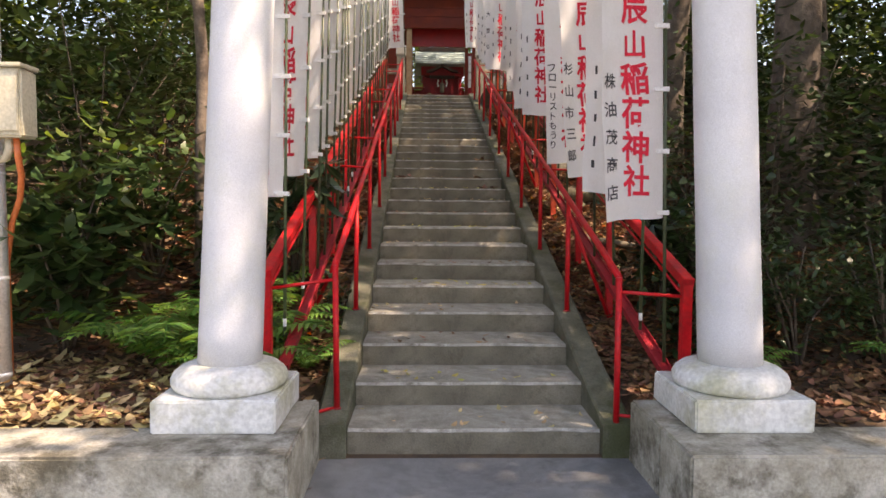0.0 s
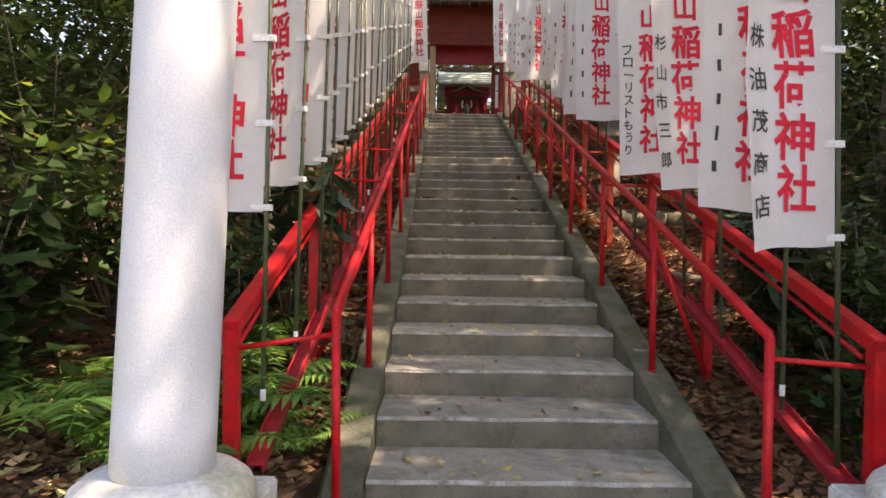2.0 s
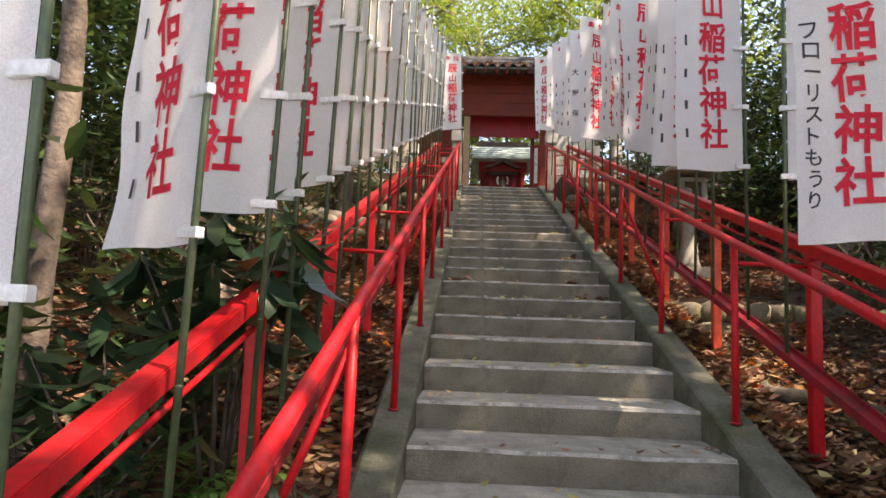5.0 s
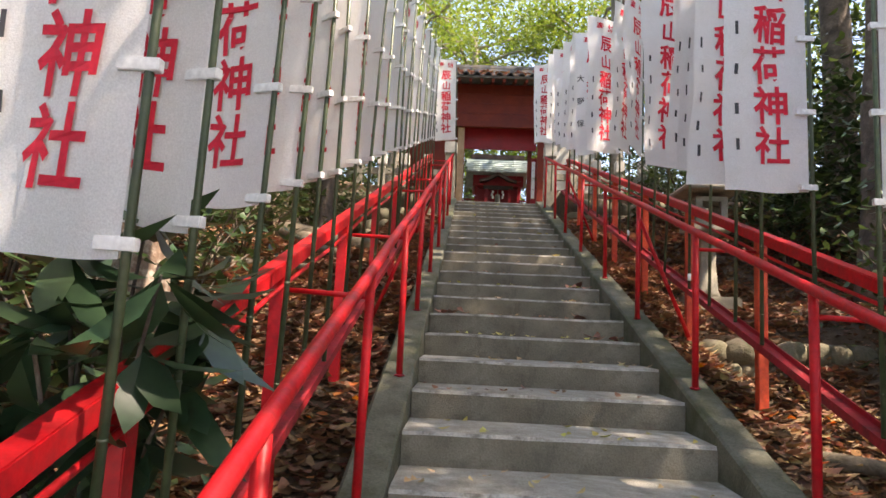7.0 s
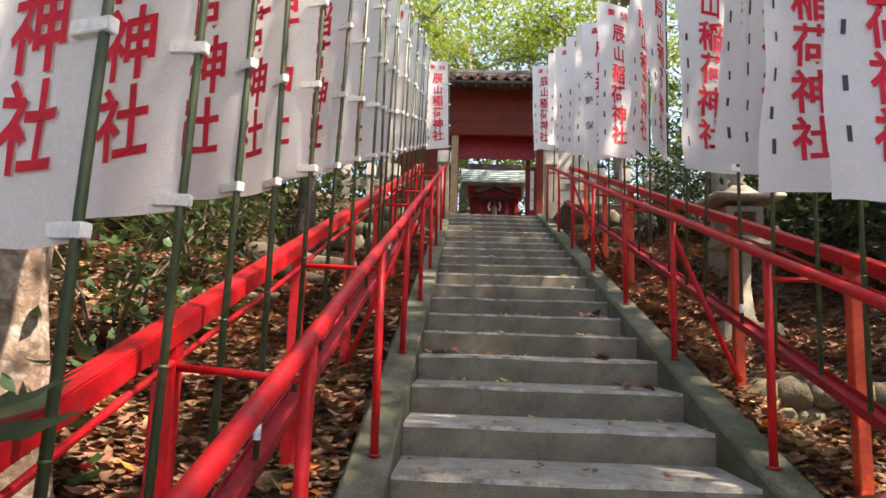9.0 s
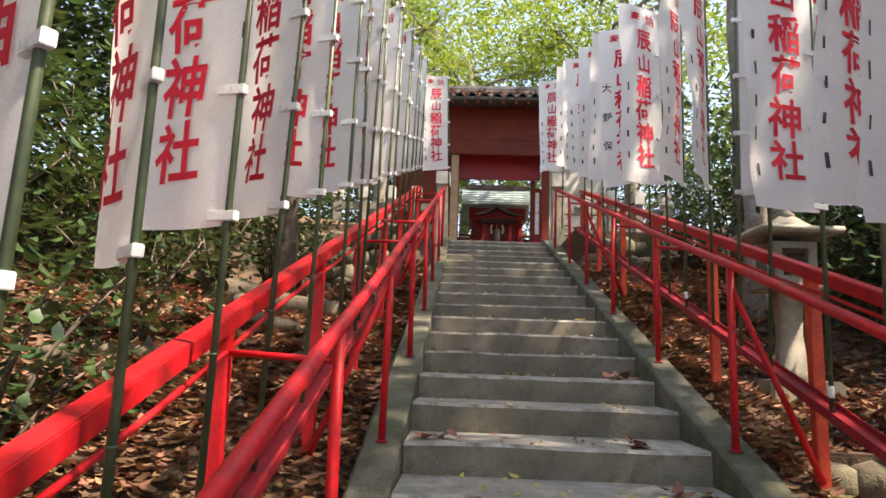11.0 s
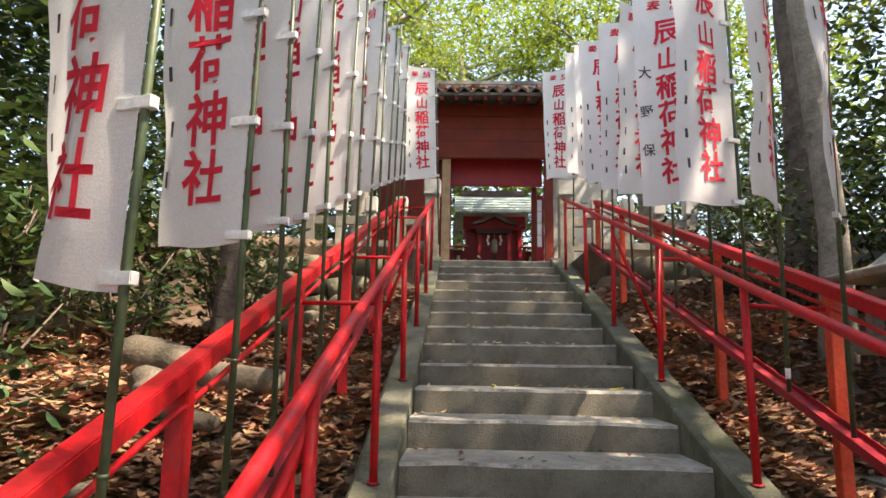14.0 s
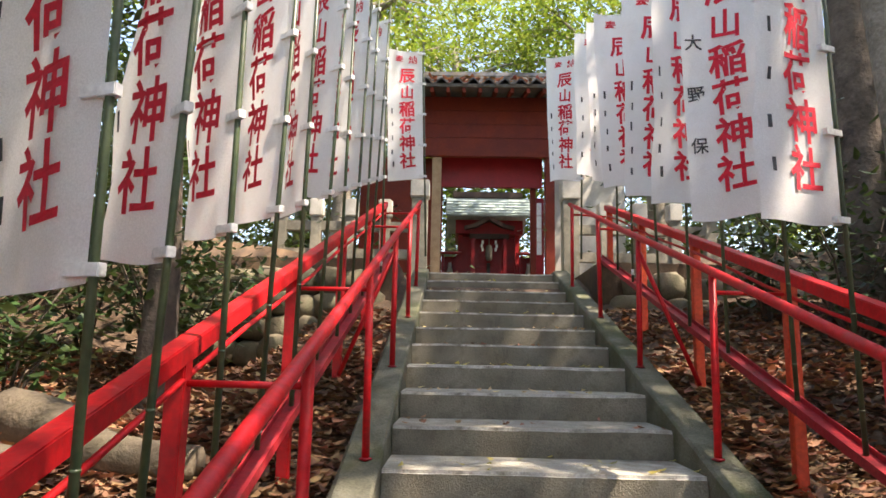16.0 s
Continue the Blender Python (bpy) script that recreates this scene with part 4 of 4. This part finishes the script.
def fern(at, size, seed):
    r = random.Random(seed)
    ob = thing("fern", at, "bright green fern with arching fronds in leaf litter", "fern", "ferns")
    for k in range(11):
        bm = bmesh.new()
        a = k / 11 * 6.28 + r.uniform(-0.3, 0.3)
        L = size * r.uniform(0.7, 1.1)
        out = Vector((math.cos(a), math.sin(a), 0))
        side = Vector((-math.sin(a), math.cos(a), 0))
        n = 16
        spine = [out * (L * f) + Vector((0, 0, L * (1.35 * f - 0.95 * f * f))) for f in (i / n for i in range(n + 1))]
        for i in range(1, n):
            w = L * 0.24 * math.sin(math.pi * (0.12 + 0.86 * i / n)) ** 0.8
            for s in (-1, 1):
                p = spine[i]
                d = L / n * 0.44
                tipv = p + side * s * w + out * w * 0.35 - Vector((0, 0, w * 0.25))
                m1 = p + side * s * w * 0.5 + out * (w * 0.17 + d)
                m0 = p + side * s * w * 0.5 + out * (w * 0.17 - d)
                bm.faces.new([bm.verts.new(v) for v in (p, m0, tipv, m1)])
        tube(bm, spine[::4], 0.003, 4)
        part("frond", bm, FERN, ob)
    return ob


def litter(name, area, count, size, seed, material, label):
    q = np.random.RandomState(seed)
    pts_ = []
    while len(pts_) < count:
        x, y = q.uniform(area[0], area[1]), q.uniform(area[2], area[3])
        pts_.append((x, y, hill(x, y) + q.uniform(0.0, 0.035)))
    n = len(pts_)
    ob = leaf_mesh(name, pts_, np.full(n, 0.1), np.full(n, size), np.full(n, size * 0.55), material, None, 0.3, seed)
    tagged(ob, label, "leaf litter", kind="stuff")
    return ob


# wind-blown leaves caught on the gate's eave
q = np.random.RandomState(61)
pts_ = [(GX + q.uniform(-2.1, 2.1), GY - 0.76 + 1.2 * f, TOP + 3.27 + 1.2 * f * 0.294) for f in q.uniform(0, 1, 380) ** 1.8]
tagged(leaf_mesh("fallen_leaves", pts_, np.full(380, 0.1), np.full(380, 0.11), np.full(380, 0.06), LITTER, None, 0.3, 62), "brown dry leaves caught on the gate roof", "leaf litter", kind="stuff")
litter("leaf_litter", (-4.2, -0.94, -0.5, 11.0), 24000, 0.08, 5, LITTER, "brown fallen leaves covering the slope")
litter("leaf_litter", (0.94, 4.2, -0.5, 11.0), 24000, 0.08, 6, LITTER, "brown fallen leaves covering the slope")
litter("leaf_litter", (-2.6, -0.95, 0.8, 9.5), 9000, 0.095, 11, LITTER, "large brown fallen leaves beside the rail")
litter("leaf_litter", (0.95, 2.6, 0.8, 9.5), 9000, 0.095, 12, LITTER, "large brown fallen leaves beside the rail")
litter("leaf_litter", (-3.4, -1.35, -0.55, 0.6), 900, 0.10, 7, PALELEAF, "pale yellow fallen leaves behind the low wall")
litter("leaf_litter", (1.0, 2.6, 1.5, 5.6), 900, 0.10, 8, PALELEAF, "pale yellow fallen leaves on the slope")

litter("leaf_litter", (1.0, 2.4, 1.2, 5.2), 170, 0.10, 9, ORANGELEAF, "bright orange fallen leaves on the slope")
litter("leaf_litter", (-2.0, -0.96, 1.0, 6.0), 110, 0.10, 10, ORANGELEAF, "bright orange fallen leaves on the slope")
for i, x0, x1, seed in ((10, 0.42, 0.64, 71), (11, 0.38, 0.52, 72), (11, -0.66, -0.5, 73), (13, 0.5, 0.66, 74)):
    q = np.random.RandomState(seed)
    pts_ = [(q.uniform(x0, x1), i * TREAD + q.uniform(0.06, 0.22), (i + 1) * RISE + q.uniform(0.008, 0.03)) for _ in range(7)]
    tagged(leaf_mesh("fallen_leaves", pts_, np.full(7, 0.15), np.full(7, 0.11), np.full(7, 0.065), LITTER, None, 0.2, seed), "heap of large brown leaves on a step", "leaf litter", kind="stuff")

# leaves lying on the treads
for i in range(STEPS):
    q = np.random.RandomState(40 + i)
    n = 16
    pts_ = [(q.uniform(-0.72, 0.72), i * TREAD + 0.03 + (TREAD - 0.06) * q.uniform(0, 1) ** 1.6, (i + 1) * RISE + 0.012) for _ in range(n)]
    ob = leaf_mesh("fallen_leaves", pts_, np.full(n, 0.12), np.full(n, 0.055), np.full(n, 0.03), (PALELEAF, YELLOWLEAF, LITTER)[i % 3], None, 0.12, 90 + i)
    tagged(ob, "small curled dry leaves scattered on a step", "leaf litter", kind="stuff")

for k, (x, y, rad, h, n, ln) in enumerate([
        (-2.75, 0.75, 0.6, 1.5, 520, 0.23), (-3.5, 0.6, 0.8, 1.8, 700, 0.23), (-2.5, 1.7, 0.6, 1.2, 450, 0.19), (-3.3, 2.2, 0.9, 2.2, 900, 0.16),
        (-1.75, 1.35, 0.35, 0.75, 260, 0.13), (-1.5, 0.75, 0.28, 0.45, 200, 0.12), (-1.72, 2.3, 0.35, 0.7, 260, 0.13), (-2.3, 3.1, 0.6, 0.9, 450, 0.13),
        (-2.4, 4.6, 0.7, 0.9, 500, 0.12), (-2.6, 6.2, 0.7, 0.9, 450, 0.12), (-3.4, 4.2, 1.0, 2.2, 900, 0.14), (-3.5, 7.5, 1.0, 1.8, 800, 0.13),
        (-2.9, 8.2, 0.5, 1.0, 500, 0.12), (-3.3, 7.4, 0.6, 1.3, 600, 0.13), (-2.6, 9.9, 0.5, 1.1, 500, 0.12), (-4.2, 7.9, 0.8, 1.9, 800, 0.14), (-3.7, 10.4, 0.8, 2.0, 800, 0.14),
        (2.35, 0.75, 0.5, 0.95, 900, 0.085), (2.9, 0.6, 0.6, 1.0, 1100, 0.085), (3.6, 0.7, 0.7, 1.2, 1000, 0.09), (1.7, 0.75, 0.4, 0.8, 380, 0.14), (1.6, 1.45, 0.35, 0.9, 260, 0.18), (2.0, 1.3, 0.5, 1.2, 420, 0.16),
        (2.7, 2.2, 0.5, 0.7, 380, 0.12), (2.9, 3.6, 0.5, 0.6, 320, 0.12), (3.3, 3.0, 0.9, 2.0, 900, 0.13), (3.2, 5.2, 0.9, 1.6, 800, 0.12), (3.4, 8.6, 0.9, 1.8, 800, 0.12),
        (2.6, 9.6, 0.7, 1.2, 500, 0.12), (-2.7, 9.6, 0.8, 1.4, 600, 0.12), (3.3, 8.0, 0.7, 1.5, 800, 0.15), (3.5, 9.6, 0.9, 2.2, 1000, 0.15), (2.3, 10.4, 0.5, 1.2, 450, 0.13), (-3.1, 10.6, 0.9, 2.2, 1000, 0.15), (-3.6, 8.8, 0.9, 2.4, 1000, 0.15), (-3.8, 5.8, 0.9, 2.4, 1000, 0.15)]):
    shrub((x, y, hill(x, y)), rad, h, n, ln, 200 + k, "dense evergreen shrub with glossy dark leaves", name="shrub")


def whorled_bush(at, stems, seed, leaf, label):
    """Upright stems that end in whorls of long drooping leaves."""
    r = random.Random(seed)
    ob = thing("shrub", at, label, "shrub", "woodland shrubs")
    nodes = []
    for dx, dy, h in stems:
        bm = bmesh.new()
        tip = Vector((dx, dy, h))
        mid = Vector((dx * 0.35, dy * 0.35, h * 0.55))
        tube(bm, [(0, 0, -0.1), mid, tip], [0.011, 0.008, 0.004], 6)
        part("stem", bm, BARK, ob)
        for f, n in ((1.0, 9), (0.86, 7), (0.7, 6)):
            p = mid.lerp(tip, (f - 0.55) / 0.45)
            nodes += [(p.x + r.uniform(-0.012, 0.012), p.y + r.uniform(-0.012, 0.012), p.z + r.uniform(-0.02, 0.02)) for _ in range(n)]
    n = len(nodes)
    leaf_mesh("foliage", nodes, np.full(n, -0.12), np.full(n, leaf), np.full(n, leaf * 0.30), DEEPLEAF, ob, 0.62, seed)
    return ob


whorled_bush((-1.42, 1.85, hill(-1.42, 1.85)), [(0.16, -0.12, 1.28), (-0.06, -0.02, 1.16), (0.32, -0.36, 1.12), (-0.22, -0.25, 1.02), (0.12, -0.45, 0.98), (0.30, -0.05, 1.02), (0.05, -0.25, 1.18), (0.2, 0.1, 1.12)], 290, 0.26, "long-leaved dark evergreen bush leaning over the red rail")
whorled_bush((-1.62, 1.45, hill(-1.62, 1.45)), [(0.16, 0.0, 0.85), (-0.12, 0.12, 0.95), (0.05, -0.2, 0.7), (-0.2, -0.15, 0.8)], 291, 0.22, "long-leaved dark evergreen bush beside the red rail")
shrub((-1.04, 1.5, hill(-1.04, 1.5)), 0.16, 0.42, 70, 0.11, 295, "low broad-leaved seedling beside the kerb")
whorled_bush((1.62, 1.75, hill(1.62, 1.75)), [(-0.12, 0.0, 0.85), (0.12, 0.12, 0.95), (-0.05, -0.35, 0.75), (0.2, -0.2, 0.9), (-0.2, -0.6, 0.65)], 292, 0.24, "long-leaved dark evergreen bush beside the red rail")
for k, (x, y, s) in enumerate([(-1.95, 0.55, 0.75), (-1.55, 0.6, 0.7), (-1.42, 1.0, 0.66), (-2.25, 0.75, 0.7), (-1.75, 1.1, 0.75), (2.75, -0.05, 0.5), (-1.65, 1.6, 0.6), (-1.38, 0.45, 0.5), (1.75, 0.4, 0.35), (-1.12, 0.8, 0.36), (-1.45, 0.22, 0.55)]):
    fern((x, y, hill(x, y) + 0.02), s, 300 + k)

tree((-2.1, 3.45, hill(-2.1, 3.45)), 0.16, 7.5, 401, PALEBARK, "tall tree with brown bark flaking in pale patches", (-0.02, 0), (2.0, 3.0, 2), 3000)
tree((-2.2, 1.9, hill(-2.2, 1.9)), 0.06, 5.0, 402, BARK, "thin young tree with brown bark", (0.0, 0.0), (1.6, 2.2, 2), 2500)
tree((-2.45, 9.0, hill(-2.45, 9.0)), 0.115, 8.0, 403, BARK, "tree with dark rough bark beside the stairs", (-0.01, 0.01), (2.2, 3.0, 2), 3500)
tree((-4.2, 9.3, hill(-4.2, 9.3)), 0.2, 7.5, 404, GREYBARK, "stout tree with smooth tan-grey bark", (0.0, 0.0), (2.2, 3.0, 2), 3500)
tree((2.42, 8.67, hill(2.42, 8.67)), 0.115, 9.0, 405, GREYBARK, "tall tree with pale grey bark behind the lantern", (0.0, 0.0), (2.4, 3.2, 2), 1300, fork=0.8)
tree((3.0, 10.0, hill(3.0, 10.0)), 0.2, 9.0, 415, BARK, "thick dark-barked tree beside the landing", (0.0, 0.0), (2.4, 3.2, 2), 1300, fork=0.8)
tree((3.6, 6.8, hill(3.6, 6.8)), 0.2, 8.0, 406, BARK, "thick tree with dark bark on the slope", (0.03, 0.0), (2.2, 3.0, 2), 1300, fork=0.8)
tree((3.6, 3.2, hill(3.6, 3.2)), 0.26, 8.0, 407, BARK, "thick tree with dark reddish bark", (0.0, 0.0), (2.4, 3.0, 2), 1300, fork=0.8)
tree((-4.4, 2.4, hill(-4.4, 2.4)), 0.16, 7.0, 408, BARK, "tree with dark bark among shrubs", (0.02, 0.0), (2.4, 3.0, 2), 4000)
tree((-2.3, 14.6, TOP), 0.15, 7.0, 409, GREYBARK, "pale-barked tree beside the gate", (0.04, 0.03), (2.6, 2.6, 2), 5000, 0.12, 9)
tree((2.9, 15.2, TOP), 0.17, 8.0, 410, GREYBARK, "pale-barked tree beside the gate", (-0.02, 0.02), (2.8, 2.8, 2), 5000, 0.12, 9)
tree((-0.6, 24.0, TOP), 0.2, 9.0, 411, GREYBARK, "tall tree behind the shrine", (0.0, 0.0), (4.0, 4.0, 2), 9000, 0.15, 10)
tree((3.6, 22.0, TOP), 0.2, 9.0, 412, GREYBARK, "tall tree behind the shrine", (0.0, 0.0), (4.0, 4.0, 2), 9000, 0.15, 10)
tree((-4.4, 21.0, TOP), 0.2, 9.0, 413, GREYBARK, "tall tree behind the shrine", (0.0, 0.0), (4.0, 4.0, 2), 9000, 0.15, 10)


# unseen tall trees, added on the right bank so their crowns shade the stairs
for k, (x, y, h, n) in enumerate([(4.9, -2.2, 9.0, 3800), (5.1, -0.8, 9.2, 2000), (3.9, -3.2, 8.5, 2400), (4.9, 0.6, 8.8, 2500), (4.8, 2.9, 8.8, 1900), (5.0, 5.2, 8.8, 1800), (4.8, 7.5, 8.8, 1800), (5.0, 9.8, 8.8, 1500)]):
    tree((x, y, hill(x, y)), 0.24, h, 430 + k, BARK, "unseen tall evergreen tree added to shade the stairs", (-0.1 if y < 0 else -0.04, 0.0), (2.6, 1.9 if y > 0 else 2.6, 2), n, 0.2, 9, fork=0.86 if y > 0 else 0.55)


# ---- woodland beyond ----
def woods(x0, x1, y0, y1, h0, h1, n, size, seed, material, label):
    q = np.random.RandomState(seed)
    pts_ = []
    clumps = max(10, n // 130)
    for _ in range(clumps):
        x, y = q.uniform(x0, x1), q.uniform(y0, y1)
        c = np.array([x, y, hill(x, y) + q.uniform(h0, h1)])
        s = q.uniform(0.35, 0.8)
        pts_.append(c + q.normal(size=(n // clumps, 3)) * s * np.array([1, 1, 0.7]))
    pts_ = np.concatenate(pts_)
    m = len(pts_)
    ob = leaf_mesh("woodland", pts_, np.zeros(m), np.full(m, size), np.full(m, size * 0.42), material, None, 0.6, seed)
    tagged(ob, label, "woodland", kind="stuff")


woods(-9, -4.0, -0.3, 15, 0.0, 6.5, 42000, 0.19, 21, LEAF, "dense dark evergreen woodland beside the stairs")
woods(3.9, 6.4, -0.3, 15, 0.0, 2.2, 16000, 0.17, 22, LEAF, "dense dark evergreen woodland beside the stairs")
woods(6.2, 9.5, -0.3, 15, 0.0, 7.0, 26000, 0.19, 28, LEAF, "dense dark evergreen woodland beside the stairs")
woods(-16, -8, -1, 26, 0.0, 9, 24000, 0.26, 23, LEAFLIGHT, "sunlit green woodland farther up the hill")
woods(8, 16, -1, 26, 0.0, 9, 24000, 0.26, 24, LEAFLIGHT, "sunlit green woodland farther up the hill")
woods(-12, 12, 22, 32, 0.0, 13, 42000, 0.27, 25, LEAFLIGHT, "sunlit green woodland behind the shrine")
woods(-8, -1.6, 15, 21, 0.0, 3.5, 9000, 0.16, 26, LEAF, "shrubs and low trees beside the shrine")
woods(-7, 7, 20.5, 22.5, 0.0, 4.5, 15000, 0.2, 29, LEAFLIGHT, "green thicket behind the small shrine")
woods(2.0, 8, 15, 21, 0.0, 3.5, 9000, 0.16, 27, LEAF, "shrubs and low trees beside the shrine")

# roots and logs on the bank
for k, (x0, y0, x1, y1, r0) in enumerate([(-2.75, 8.0, -1.62, 7.6, 0.15), (-2.4, 7.35, -1.8, 6.95, 0.10), (-2.9, 5.6, -2.0, 6.3, 0.06), (1.7, 4.4, 2.5, 4.1, 0.06)]):
    bm = bmesh.new()
    pts_ = []
    for j in range(9):
        f = j / 8
        x, y = x0 + (x1 - x0) * f, y0 + (y1 - y0) * f
        pts_.append((x + 0.08 * math.sin(f * 7 + k), y + 0.05 * math.cos(f * 5), hill(x, y) + r0 * 0.55 + 0.02 * math.sin(f * 6)))
    tube(bm, pts_, [r0 * (1.1 - 0.6 * j / 8) for j in range(9)], 10)
    rough(bm, 0.015, 6, k)
    tagged(link_mesh("fallen_log", bm, LOGWOOD, smooth=True), "crooked weathered log lying on the leafy bank", "log")
